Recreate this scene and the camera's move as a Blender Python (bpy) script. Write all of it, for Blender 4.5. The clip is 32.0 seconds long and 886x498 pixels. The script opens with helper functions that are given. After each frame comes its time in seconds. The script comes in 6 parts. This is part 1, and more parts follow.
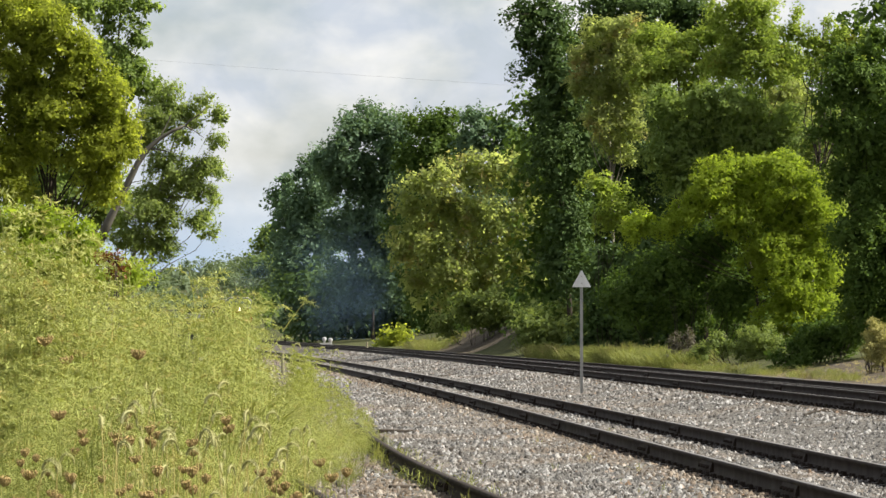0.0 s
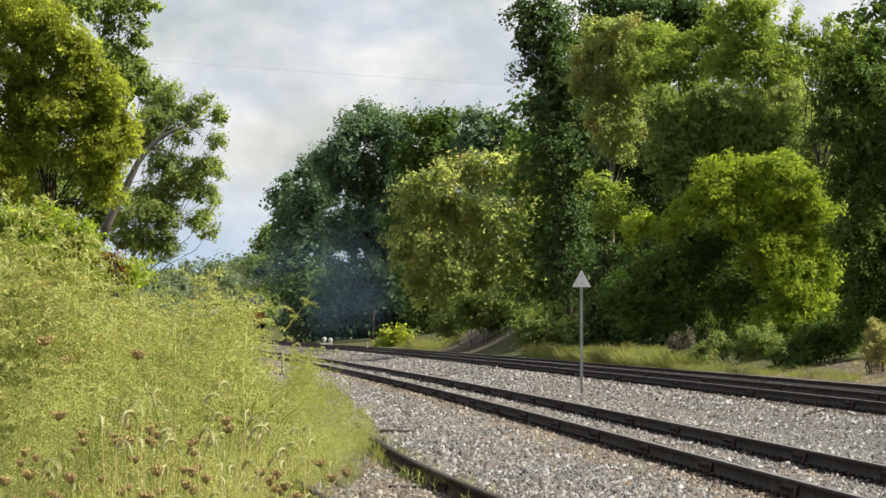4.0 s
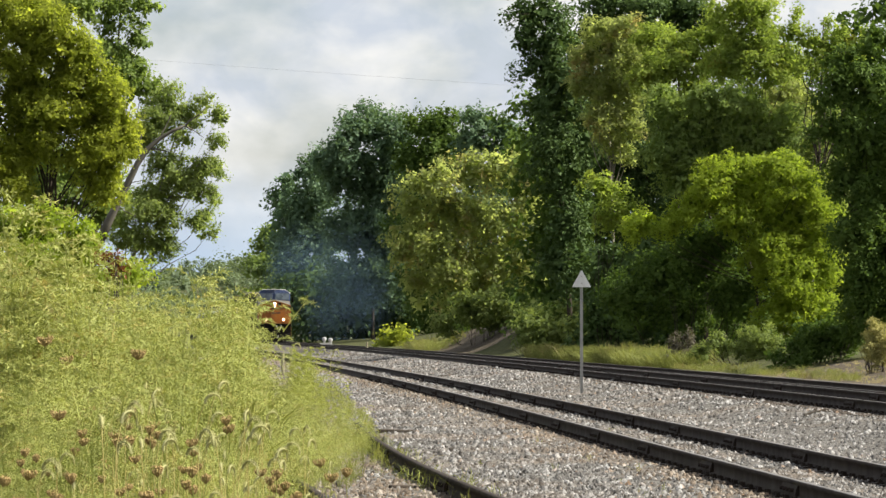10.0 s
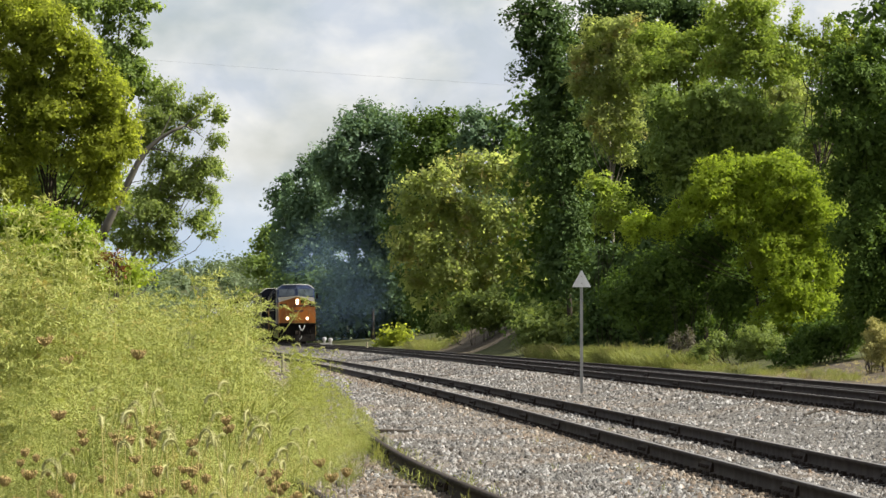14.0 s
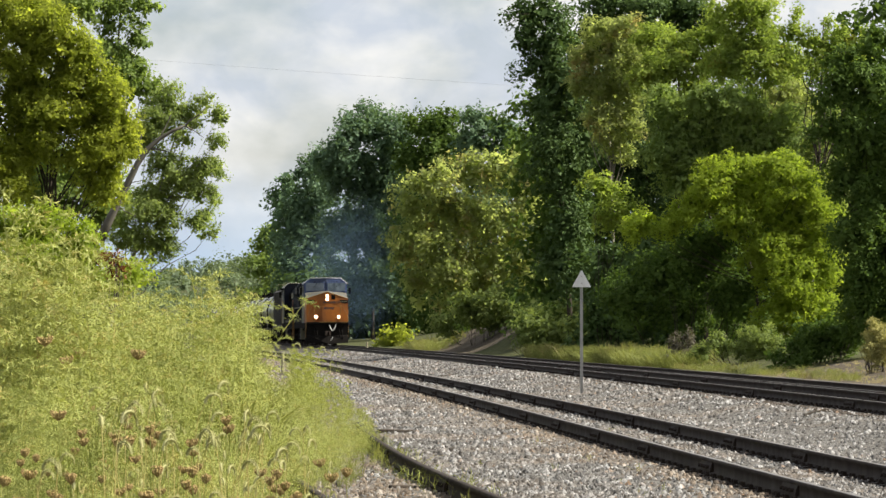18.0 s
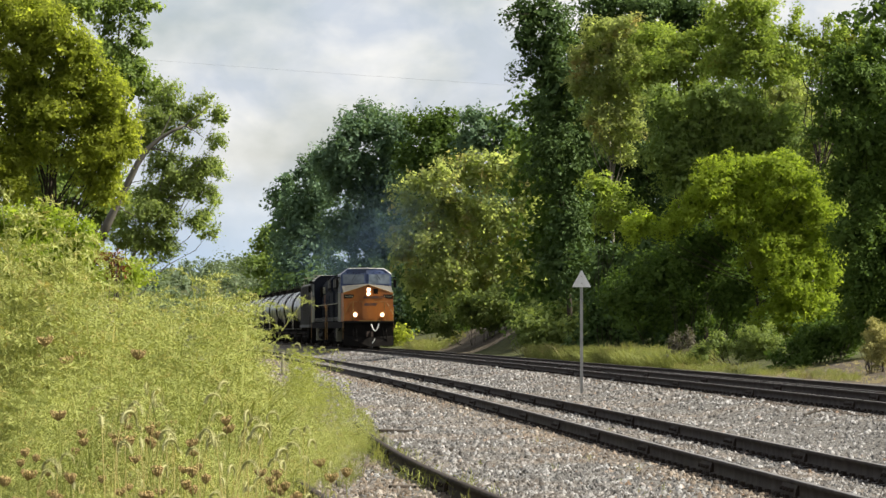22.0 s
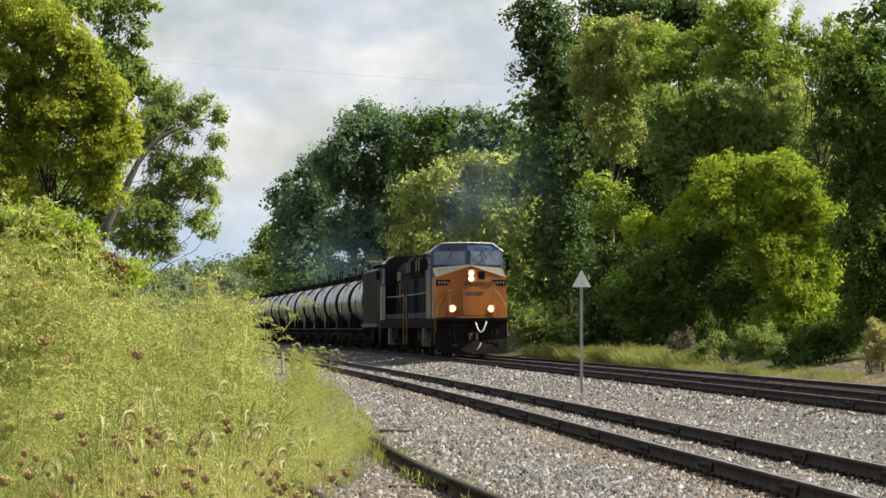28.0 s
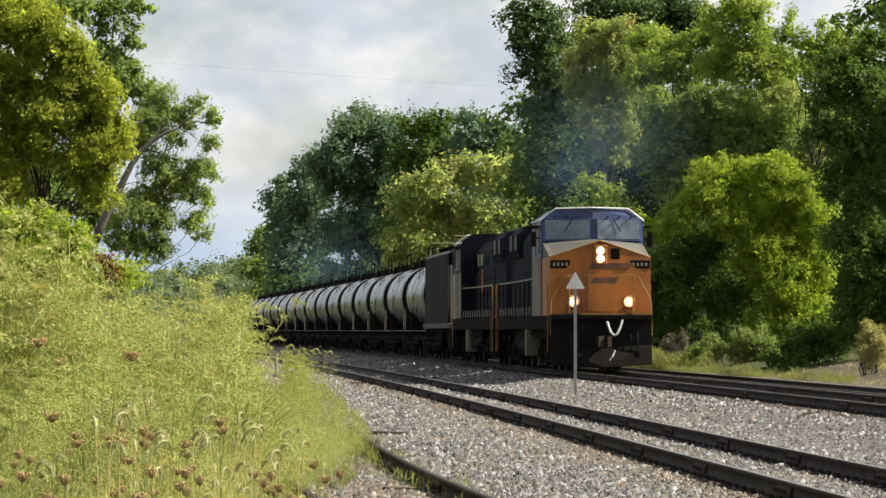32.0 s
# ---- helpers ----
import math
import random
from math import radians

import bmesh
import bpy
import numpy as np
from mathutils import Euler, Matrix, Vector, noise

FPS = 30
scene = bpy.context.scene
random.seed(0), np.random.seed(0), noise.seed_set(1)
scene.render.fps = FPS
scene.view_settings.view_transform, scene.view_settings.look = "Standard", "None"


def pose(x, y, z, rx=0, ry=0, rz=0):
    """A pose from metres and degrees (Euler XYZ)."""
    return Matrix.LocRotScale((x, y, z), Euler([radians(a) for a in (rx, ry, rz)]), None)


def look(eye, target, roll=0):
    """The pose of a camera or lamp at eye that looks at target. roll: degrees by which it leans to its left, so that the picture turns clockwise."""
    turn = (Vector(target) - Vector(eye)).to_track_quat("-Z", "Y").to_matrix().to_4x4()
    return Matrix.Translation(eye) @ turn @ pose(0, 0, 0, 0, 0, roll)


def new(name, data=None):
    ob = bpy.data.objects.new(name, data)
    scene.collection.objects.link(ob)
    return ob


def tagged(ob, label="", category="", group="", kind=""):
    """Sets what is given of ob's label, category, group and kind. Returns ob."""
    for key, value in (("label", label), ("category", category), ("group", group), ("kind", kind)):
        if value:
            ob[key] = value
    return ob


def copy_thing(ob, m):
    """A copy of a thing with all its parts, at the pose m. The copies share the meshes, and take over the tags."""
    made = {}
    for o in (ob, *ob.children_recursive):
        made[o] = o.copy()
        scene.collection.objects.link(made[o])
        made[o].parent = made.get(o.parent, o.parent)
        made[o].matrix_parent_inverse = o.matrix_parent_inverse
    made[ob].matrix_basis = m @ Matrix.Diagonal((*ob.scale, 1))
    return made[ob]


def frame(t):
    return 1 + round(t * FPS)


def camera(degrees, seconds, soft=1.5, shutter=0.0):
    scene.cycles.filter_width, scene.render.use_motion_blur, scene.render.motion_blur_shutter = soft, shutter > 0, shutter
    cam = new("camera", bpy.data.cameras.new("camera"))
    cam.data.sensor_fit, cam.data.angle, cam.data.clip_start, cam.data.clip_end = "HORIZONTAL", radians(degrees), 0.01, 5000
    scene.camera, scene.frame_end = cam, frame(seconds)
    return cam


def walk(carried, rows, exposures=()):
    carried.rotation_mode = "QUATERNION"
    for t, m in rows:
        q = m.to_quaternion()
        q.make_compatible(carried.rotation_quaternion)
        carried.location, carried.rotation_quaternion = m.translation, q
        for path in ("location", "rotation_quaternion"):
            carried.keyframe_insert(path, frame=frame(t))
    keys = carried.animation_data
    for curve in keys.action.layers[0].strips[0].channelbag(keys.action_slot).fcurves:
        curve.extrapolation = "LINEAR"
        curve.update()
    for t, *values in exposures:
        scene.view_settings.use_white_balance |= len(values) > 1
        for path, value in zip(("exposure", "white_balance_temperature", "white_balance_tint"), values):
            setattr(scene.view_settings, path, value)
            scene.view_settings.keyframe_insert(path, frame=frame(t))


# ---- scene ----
# Camera: long lens on a tripod beside the line, with a small nudge at the end.
cam = camera(13.547, 32.0, soft=1.5)
EYE = (0.0, 0.0, 1.6)


def aim(pan, tilt):
    return look(EYE, (100 * math.tan(pan), 100, EYE[2] + 100 * math.tan(tilt)))


TILT = 141 / 6600
walk(cam, [(0, aim(0, TILT)), (31.0, aim(0, TILT)), (31.5, aim(-0.00015, TILT)), (31.7, aim(0.0004, TILT + 0.0001)),
           (32.0, aim(0.00167, TILT + 0.00045))])

# World: bright broken cloud over a hazy blue sky; the sun stands high to the side of the line.
SUN_AZ, SUN_EL = radians(1), radians(41)          # azimuth from +x towards +y
SUN_DIR = Vector((math.cos(SUN_AZ) * math.cos(SUN_EL), math.sin(SUN_AZ) * math.cos(SUN_EL), math.sin(SUN_EL)))


def make_world():
    w = bpy.data.worlds.new("sky")
    w.use_nodes = True
    n, l = w.node_tree.nodes, w.node_tree.links
    n.clear()
    out = n.new("ShaderNodeOutputWorld")
    sky = n.new("ShaderNodeTexSky")
    sky.sky_type, sky.sun_disc = "NISHITA", False
    sky.sun_elevation, sky.sun_rotation = SUN_EL, math.pi / 2 - SUN_AZ
    sky.air_density, sky.dust_density = 1.0, 1.5
    tc = n.new("ShaderNodeTexCoord")
    mp = n.new("ShaderNodeMapping")
    mp.inputs["Scale"].default_value = (1.0, 1.0, 1.5)
    mp.inputs["Location"].default_value = (0.42, 0.1, 0.63)
    l.new(tc.outputs["Generated"], mp.inputs["Vector"])
    cover = n.new("ShaderNodeTexNoise")
    cover.inputs["Scale"].default_value, cover.inputs["Detail"].default_value = 17.0, 6.0
    cover.inputs["Roughness"].default_value = 0.5
    puff = n.new("ShaderNodeTexNoise")
    puff.inputs["Scale"].default_value, puff.inputs["Detail"].default_value = 38.0, 6.0
    puff.inputs["Distortion"].default_value = 0.3
    for t in (cover, puff):
        l.new(mp.outputs["Vector"], t.inputs["Vector"])
    ramp = n.new("ShaderNodeValToRGB")
    ramp.color_ramp.elements[0].position, ramp.color_ramp.elements[0].color = 0.34, (0.25, 0.25, 0.25, 1)
    ramp.color_ramp.elements[1].position, ramp.color_ramp.elements[1].color = 0.56, (0.93, 0.93, 0.93, 1)
    l.new(cover.outputs["Fac"], ramp.inputs["Fac"])
    sep = n.new("ShaderNodeSeparateXYZ")
    l.new(tc.outputs["Generated"], sep.inputs[0])
    low = n.new("ShaderNodeMapRange")                 # distant haze is bluer towards the horizon
    low.inputs["From Min"].default_value, low.inputs["From Max"].default_value = 0.016, 0.046
    low.inputs["To Min"].default_value, low.inputs["To Max"].default_value = 0.9, 0.0
    l.new(sep.outputs["Z"], low.inputs["Value"])
    tone = n.new("ShaderNodeValToRGB")
    tone.color_ramp.elements[0].position, tone.color_ramp.elements[0].color = 0.36, (6.0, 6.5, 7.3, 1)
    tone.color_ramp.elements[1].position, tone.color_ramp.elements[1].color = 0.62, (9.0, 8.9, 8.7, 1)
    l.new(puff.outputs["Fac"], tone.inputs["Fac"])
    mix = n.new("ShaderNodeMix")
    mix.data_type = "RGBA"
    l.new(ramp.outputs["Color"], mix.inputs[0])
    l.new(sky.outputs["Color"], mix.inputs[6])
    l.new(tone.outputs["Color"], mix.inputs[7])
    haze = n.new("ShaderNodeMix")
    haze.data_type = "RGBA"
    haze.inputs[7].default_value = (5.0, 6.3, 7.9, 1)
    l.new(low.outputs[0], haze.inputs[0])
    l.new(mix.outputs[2], haze.inputs[6])
    bg = n.new("ShaderNodeBackground")
    bg.inputs["Strength"].default_value = 0.0445
    l.new(haze.outputs[2], bg.inputs["Color"])
    l.new(bg.outputs[0], out.inputs[0])
    scene.world = w


make_world()
sun = new("sun", bpy.data.lights.new("sun", "SUN"))
sun.data.energy, sun.data.angle, sun.data.color = 4.9, radians(0.6), (1.0, 0.94, 0.82)
sun.matrix_world = look(SUN_DIR * 100, (0, 0, 0))
scene.view_settings.exposure = 1.30


# ---- materials ----
def material(name, rough=0.7, metal=0.0, spec=0.3):
    m = bpy.data.materials.new(name)
    m.use_nodes = True
    b = m.node_tree.nodes["Principled BSDF"]
    b.inputs["Roughness"].default_value, b.inputs["Metallic"].default_value = rough, metal
    b.inputs["Specular IOR Level"].default_value = spec
    return m, m.node_tree.nodes, m.node_tree.links, b


def noise_node(n, l, scale, detail=4.0, coord="Object", rough=0.55, stretch=None):
    tc = n.new("ShaderNodeTexCoord")
    t = n.new("ShaderNodeTexNoise")
    t.inputs["Scale"].default_value, t.inputs["Detail"].default_value, t.inputs["Roughness"].default_value = scale, detail, rough
    if stretch:
        mp = n.new("ShaderNodeMapping")
        mp.inputs["Scale"].default_value = stretch
        l.new(tc.outputs[coord], mp.inputs["Vector"])
        l.new(mp.outputs["Vector"], t.inputs["Vector"])
    else:
        l.new(tc.outputs[coord], t.inputs["Vector"])
    return t


def ramp_node(n, l, source, stops):
    r = n.new("ShaderNodeValToRGB")
    e = r.color_ramp.elements
    while len(e) < len(stops):
        e.new(0.5)
    for k, (p, c) in enumerate(stops):
        e[k].position, e[k].color = p, (*c, 1)
    l.new(source, r.inputs["Fac"])
    return r


def mix_node(n, l, fac, a, b, mode="MIX"):
    x = n.new("ShaderNodeMix")
    x.data_type, x.blend_type = "RGBA", mode
    for sock, v in ((x.inputs[0], fac), (x.inputs[6], a), (x.inputs[7], b)):
        if hasattr(v, "links"):
            l.new(v, sock)
        else:
            sock.default_value = v if isinstance(v, float) else (*v, 1)
    return x.outputs[2]


def bump_node(n, l, b, source, strength, distance):
    k = n.new("ShaderNodeBump")
    k.inputs["Strength"].default_value, k.inputs["Distance"].default_value = strength, distance
    l.new(source, k.inputs["Height"])
    l.new(k.outputs[0], b.inputs["Normal"])


def painted(name, colour, dirt=(0.08, 0.065, 0.05), amount=0.5, rough=0.45, metal=0.0, scale=1.6, spec=0.4):
    """Weathered paint: streaky grime at a large scale, speckle at a small one."""
    m, n, l, b = material(name, rough, metal, spec)
    big = noise_node(n, l, scale, 6, stretch=(1, 1, 0.35))
    fine = noise_node(n, l, scale * 22, 3)
    f1 = ramp_node(n, l, big.outputs["Fac"], [(0.42, (0, 0, 0)), (0.75, (amount, amount, amount))])
    f2 = ramp_node(n, l, fine.outputs["Fac"], [(0.4, (0, 0, 0)), (0.8, (amount * 0.5,) * 3)])
    c = mix_node(n, l, f1.outputs["Color"], colour, dirt)
    c = mix_node(n, l, f2.outputs["Color"], c, dirt)
    l.new(c, b.inputs["Base Color"])
    r = ramp_node(n, l, big.outputs["Fac"], [(0.3, (rough,) * 3), (0.8, (min(1, rough + 0.3),) * 3)])
    l.new(r.outputs["Color"], b.inputs["Roughness"])
    bump_node(n, l, b, fine.outputs["Fac"], 0.15, 0.004)
    return m


def foliage(name, dark, light, dry=None, dry_share=0.0, through_light=0.4, patch=0.5, swing=0.65):
    """Leaves: each leaf its own tone, broad patches of lighter and yellower growth, light coming through."""
    m, n, l, b = material(name, 0.62, 0, 0.10)
    g = n.new("ShaderNodeNewGeometry")
    r = ramp_node(n, l, g.outputs["Random Per Island"], [(0.0, tuple(0.7 * a + 0.3 * c for a, c in zip(dark, light))), (1.0, tuple(0.25 * a + 0.75 * c for a, c in zip(dark, light)))])
    big = noise_node(n, l, patch, 3)
    f = ramp_node(n, l, big.outputs["Fac"], [(0.4, (0, 0, 0)), (0.65 if swing < 0.7 else 0.58, (swing,) * 3)])
    c = mix_node(n, l, f.outputs["Color"], r.outputs["Color"], light)
    if dry:
        fd = ramp_node(n, l, noise_node(n, l, patch * 1.7, 4).outputs["Fac"],
                       [(0.62 - dry_share * 0.5, (0, 0, 0)), (0.75 - dry_share * 0.4, (0.8, 0.8, 0.8))])
        c = mix_node(n, l, fd.outputs["Color"], c, dry)
    l.new(c, b.inputs["Base Color"])
    tr = n.new("ShaderNodeBsdfTranslucent")
    warm = mix_node(n, l, 1.0, c, (1.0, 1.0, 0.55), "MULTIPLY")
    gain = n.new("ShaderNodeBrightContrast")
    l.new(warm, gain.inputs["Color"])
    l.new(gain.outputs[0], tr.inputs["Color"])
    ms = n.new("ShaderNodeMixShader")
    ms.inputs[0].default_value = through_light
    l.new(b.outputs[0], ms.inputs[1])
    l.new(tr.outputs[0], ms.inputs[2])
    l.new(ms.outputs[0], n["Material Output"].inputs["Surface"])
    return m


def stone(name, stops, scale=14.0, island=False, bump=0.6, stain_share=0.62):
    m, n, l, b = material(name, 0.85, 0, 0.25)
    tc = n.new("ShaderNodeTexCoord")
    v = n.new("ShaderNodeTexVoronoi")
    v.inputs["Scale"].default_value = scale
    l.new(tc.outputs["Object"], v.inputs["Vector"])
    if island:
        g = n.new("ShaderNodeNewGeometry")
        src = g.outputs["Random Per Island"]
    else:
        sep = n.new("ShaderNodeSeparateColor")
        l.new(v.outputs["Color"], sep.inputs[0])
        src = sep.outputs[0]
    r = ramp_node(n, l, src, stops)
    stain = noise_node(n, l, 0.28, 6)
    f = ramp_node(n, l, stain.outputs["Fac"], [(0.46, (0, 0, 0)), (0.66, (stain_share,) * 3)])
    c = mix_node(n, l, f.outputs["Color"], r.outputs["Color"], (0.16, 0.12, 0.085))
    fine = noise_node(n, l, 60, 3)
    c = mix_node(n, l, ramp_node(n, l, fine.outputs["Fac"], [(0.4, (0, 0, 0)), (0.75, (0.4,) * 3)]).outputs["Color"], c, (0.09, 0.075, 0.06))
    l.new(c, b.inputs["Base Color"])
    bump_node(n, l, b, v.outputs["Distance"] if not island else fine.outputs["Fac"], bump, 0.03)
    return m


def earth(name, stops, scale):
    m, n, l, b = material(name, 0.95, 0, 0.1)
    t = noise_node(n, l, scale, 8, rough=0.7)
    r = ramp_node(n, l, t.outputs["Fac"], stops)
    t2 = noise_node(n, l, scale * 40, 4)
    c = mix_node(n, l, ramp_node(n, l, t2.outputs["Fac"], [(0.4, (0, 0, 0)), (0.7, (0.6,) * 3)]).outputs["Color"], r.outputs["Color"], stops[0][1])
    l.new(c, b.inputs["Base Color"])
    bump_node(n, l, b, t2.outputs["Fac"], 0.8, 0.05)
    return m


def glow(name, colour, strength):
    m, n, l, b = material(name)
    b.inputs["Emission Color"].default_value, b.inputs["Emission Strength"].default_value = (*colour, 1), strength
    return m


# Bed colour halved so that gaps between the stones look shaded.
GRAVEL = stone("ballast_bed", [(0.0, (0.03, 0.026, 0.021)), (0.5, (0.075, 0.07, 0.062)), (1.0, (0.15, 0.142, 0.13))], 16)
STONES = stone("ballast_stone", [(0.0, (0.035, 0.033, 0.031)), (0.35, (0.085, 0.083, 0.081)), (0.7, (0.172, 0.169, 0.165)), (0.95, (0.355, 0.352, 0.346)), (1.0, (0.17, 0.11, 0.07))], 14, True, stain_share=0.38)
RUSTY_STONES = stone("rusty_ballast", [(0.0, (0.034, 0.027, 0.021)), (0.35, (0.10, 0.078, 0.058)), (0.7, (0.19, 0.155, 0.12)), (0.92, (0.34, 0.31, 0.27)), (1.0, (0.20, 0.125, 0.075))], 14, True)
SOIL = earth("woodland_soil", [(0.3, (0.035, 0.04, 0.015)), (0.55, (0.07, 0.075, 0.03)), (0.75, (0.12, 0.10, 0.055))], 0.6)
BANK = earth("bare_bank", [(0.3, (0.045, 0.038, 0.028)), (0.55, (0.11, 0.09, 0.066)), (0.75, (0.20, 0.165, 0.125))], 0.9)
RUST = painted("rail_rust", (0.030, 0.021, 0.016), (0.014, 0.011, 0.010), 0.7, 0.75, 0.2, 3.0, 0.25)
RAIL_TOP = painted("rail_polish", (0.22, 0.20, 0.18), (0.08, 0.06, 0.045), 0.4, 0.35, 0.8, 4.0)
TIE = painted("tie_timber", (0.06, 0.047, 0.036), (0.13, 0.115, 0.10), 0.6, 0.9, 0, 5.0, 0.15)
BARK = painted("bark", (0.065, 0.053, 0.042), (0.028, 0.024, 0.018), 0.7, 0.95, 0, 3.0, 0.1)
ASH_BARK = painted("ash_bark", (0.12, 0.11, 0.09), (0.055, 0.05, 0.04), 0.6, 0.95, 0, 3.0, 0.1)
PALE_BARK = painted("pale_bark", (0.22, 0.20, 0.16), (0.09, 0.08, 0.06), 0.6, 0.9, 0, 3.0, 0.1)


# ---- helpers ----
def finish(bm, name, mat, smooth=False):
    me = bpy.data.meshes.new(name)
    bmesh.ops.recalc_face_normals(bm, faces=bm.faces)
    bm.to_mesh(me)
    bm.free()
    if smooth:
        me.shade_smooth()
    for m in (mat if isinstance(mat, (list, tuple)) else [mat]):
        me.materials.append(m)
    return me


def part(name, bm, mat, parent=None, label="", smooth=False):
    """One mesh object out of a bmesh, under a thing or a part."""
    ob = new(name, finish(bm, name, mat, smooth))
    if parent is not None:
        ob.parent = parent
    if label:
        ob["label"] = label
    return ob


def shared(name, me, parent, m=None):
    ob = new(name, me)
    ob.parent = parent
    if m is not None:
        ob.matrix_basis = m
    return ob


def arrays(name, verts, faces, mat, parent=None, smooth=False):
    """A mesh object straight from arrays; faces all have the same number of corners."""
    verts, faces = np.asarray(verts, np.float32), np.asarray(faces, np.int32)
    me = bpy.data.meshes.new(name)
    k = faces.shape[1]
    me.vertices.add(len(verts))
    me.vertices.foreach_set("co", verts.ravel())
    me.loops.add(faces.size)
    me.loops.foreach_set("vertex_index", faces.ravel())
    me.polygons.add(len(faces))
    me.polygons.foreach_set("loop_start", np.arange(0, faces.size, k, dtype=np.int32))
    me.update(calc_edges=True)
    if smooth:
        me.shade_smooth()
    me.materials.append(mat)
    ob = new(name, me)
    if parent is not None:
        ob.parent = parent
    return ob


def box(bm, x0, x1, y0, y1, z0, z1, bevel=0.0):
    vs = [bm.verts.new((x, y, z)) for x in (x0, x1) for y in (y0, y1) for z in (z0, z1)]
    fs = [bm.faces.new([vs[i] for i in q]) for q in ((0, 1, 3, 2), (4, 6, 7, 5), (0, 4, 5, 1), (2, 3, 7, 6), (0, 2, 6, 4), (1, 5, 7, 3))]
    if bevel:
        es = {e for f in fs for e in f.edges}
        bmesh.ops.bevel(bm, geom=list(es), offset=bevel, segments=2, affect="EDGES", profile=0.5)
    return bm


def rod(bm, a, b, r0, r1=None, sides=8, caps=True):
    """A straight round bar from a to b."""
    a, b = Vector(a), Vector(b)
    r1 = r0 if r1 is None else r1
    m = (b - a).to_track_quat("Z", "Y").to_matrix()
    rings = []
    for p, r in ((a, r0), (b, r1)):
        rings.append([bm.verts.new(p + m @ Vector((r * math.cos(t), r * math.sin(t), 0))) for t in (2 * math.pi * k / sides for k in range(sides))])
    for k in range(sides):
        bm.faces.new((rings[0][k], rings[0][(k + 1) % sides], rings[1][(k + 1) % sides], rings[1][k]))
    if caps:
        bm.faces.new(rings[0][::-1])
        bm.faces.new(rings[1])
    return bm


def pipe(bm, pts, r, sides=8, r_end=None):
    """A bent bar through the points, one skin."""
    pts = [Vector(p) for p in pts]
    rings = []
    for k, p in enumerate(pts):
        d = (pts[min(k + 1, len(pts) - 1)] - pts[max(k - 1, 0)]).normalized()
        m = d.to_track_quat("Z", "Y").to_matrix()
        rr = r if r_end is None else r + (r_end - r) * k / (len(pts) - 1)
        rings.append([bm.verts.new(p + m @ Vector((rr * math.cos(t), rr * math.sin(t), 0))) for t in (2 * math.pi * j / sides for j in range(sides))])
    for a, b in zip(rings, rings[1:]):
        off = min(range(sides), key=lambda o: (b[o].co - a[0].co).length)
        for j in range(sides):
            bm.faces.new((a[j], a[(j + 1) % sides], b[(j + 1 + off) % sides], b[(j + off) % sides]))
    bm.faces.new(rings[0][::-1])
    bm.faces.new(rings[-1])
    return bm


def prism(bm, outline, axis, lo, hi):
    """An outline in the two other axes, pulled from lo to hi along axis (0, 1 or 2)."""
    def put(u, v, w):
        c = [u, v]
        c.insert(axis, w)
        return bm.verts.new(c)
    a, b = [put(u, v, lo) for u, v in outline], [put(u, v, hi) for u, v in outline]
    bm.faces.new(a)
    bm.faces.new(b[::-1])
    n = len(outline)
    for k in range(n):
        bm.faces.new((a[k], b[k], b[(k + 1) % n], a[(k + 1) % n]))
    return bm


def lathe(bm, profile, centre=(0, 0, 0), axis=2, sides=20):
    """Turns (radius, height) pairs round an axis."""
    rings = []
    for r, h in profile:
        ring = []
        for k in range(sides):
            t = 2 * math.pi * k / sides
            c = [r * math.cos(t), r * math.sin(t)]
            c.insert(axis, h)
            ring.append(bm.verts.new(Vector(c) + Vector(centre)))
        rings.append(ring)
    for a, b in zip(rings, rings[1:]):
        for k in range(sides):
            bm.faces.new((a[k], a[(k + 1) % sides], b[(k + 1) % sides], b[k]))
    bm.faces.new(rings[0][::-1])
    bm.faces.new(rings[-1])
    return bm


# ---- plan: the three tracks, in metres along y ----
def main_x(y):
    def f(q):
        u = (q - 200) / 100
        return -2.3066 - 8.5068 * u - 0.5485 * u * u + 0.1244 * u ** 3
    q = min(max(y, 55.0), 440.0)
    slope = (f(q + 0.5) - f(q - 0.5))
    return f(q) + slope * (y - q)


def siding_x(y):
    return 6.27 - 0.0627 * y - 0.0001 * max(y - 50.0, 0.0) ** 2


def spur_x(y):
    d = max(min(y, 52.0), 26.0) - 36.9
    edge = max(min(y, 52.0), 26.0)
    return 0.03 - 0.09 * d + 0.0013 * d * d - 0.75 + (y - edge) * (-0.09 + 0.0026 * d)


MAIN_TOP, SIDING_TOP, SPUR_TOP = 0.38, 0.18, 0.15
FAR_MAIN = 3.95


def smooth(a, b, v):
    t = min(max((v - a) / (b - a), 0.0), 1.0)
    return t * t * (3 - 2 * t)


def ground_z(x, y):
    dm = x - main_x(y)
    bed = 0.18 * smooth(-3.3, -1.6, dm)                                   # raised ballast of the two through lines
    z = bed - 0.17 * smooth(1.5, 2.5, dm)          # the far line lies lower
    bank = smooth(7.6, 12.5, dm) * (1.75 + 0.5 * noise.noise((x * 0.1, y * 0.05, 0))) + 0.05 * max(dm - 12, 0.0)
    z += min(bank, 9.0) * (0.35 + 0.65 * smooth(190, 235, y)) * (1 - 0.85 * smooth(278, 300, y) * (1 - smooth(10, 30, dm)))      # the bank rises past the bare patch
    far = smooth(500, 1500, y)
    z += far * 20 * (1 + 0.25 * noise.noise((x * 0.003, y * 0.002, 3)))
    z += 0.03 * noise.noise((x * 0.7, y * 0.7, 1)) * (1 if dm > 7 or x < -1.5 - y * 0.03 else 0.3)
    return z - 0.01


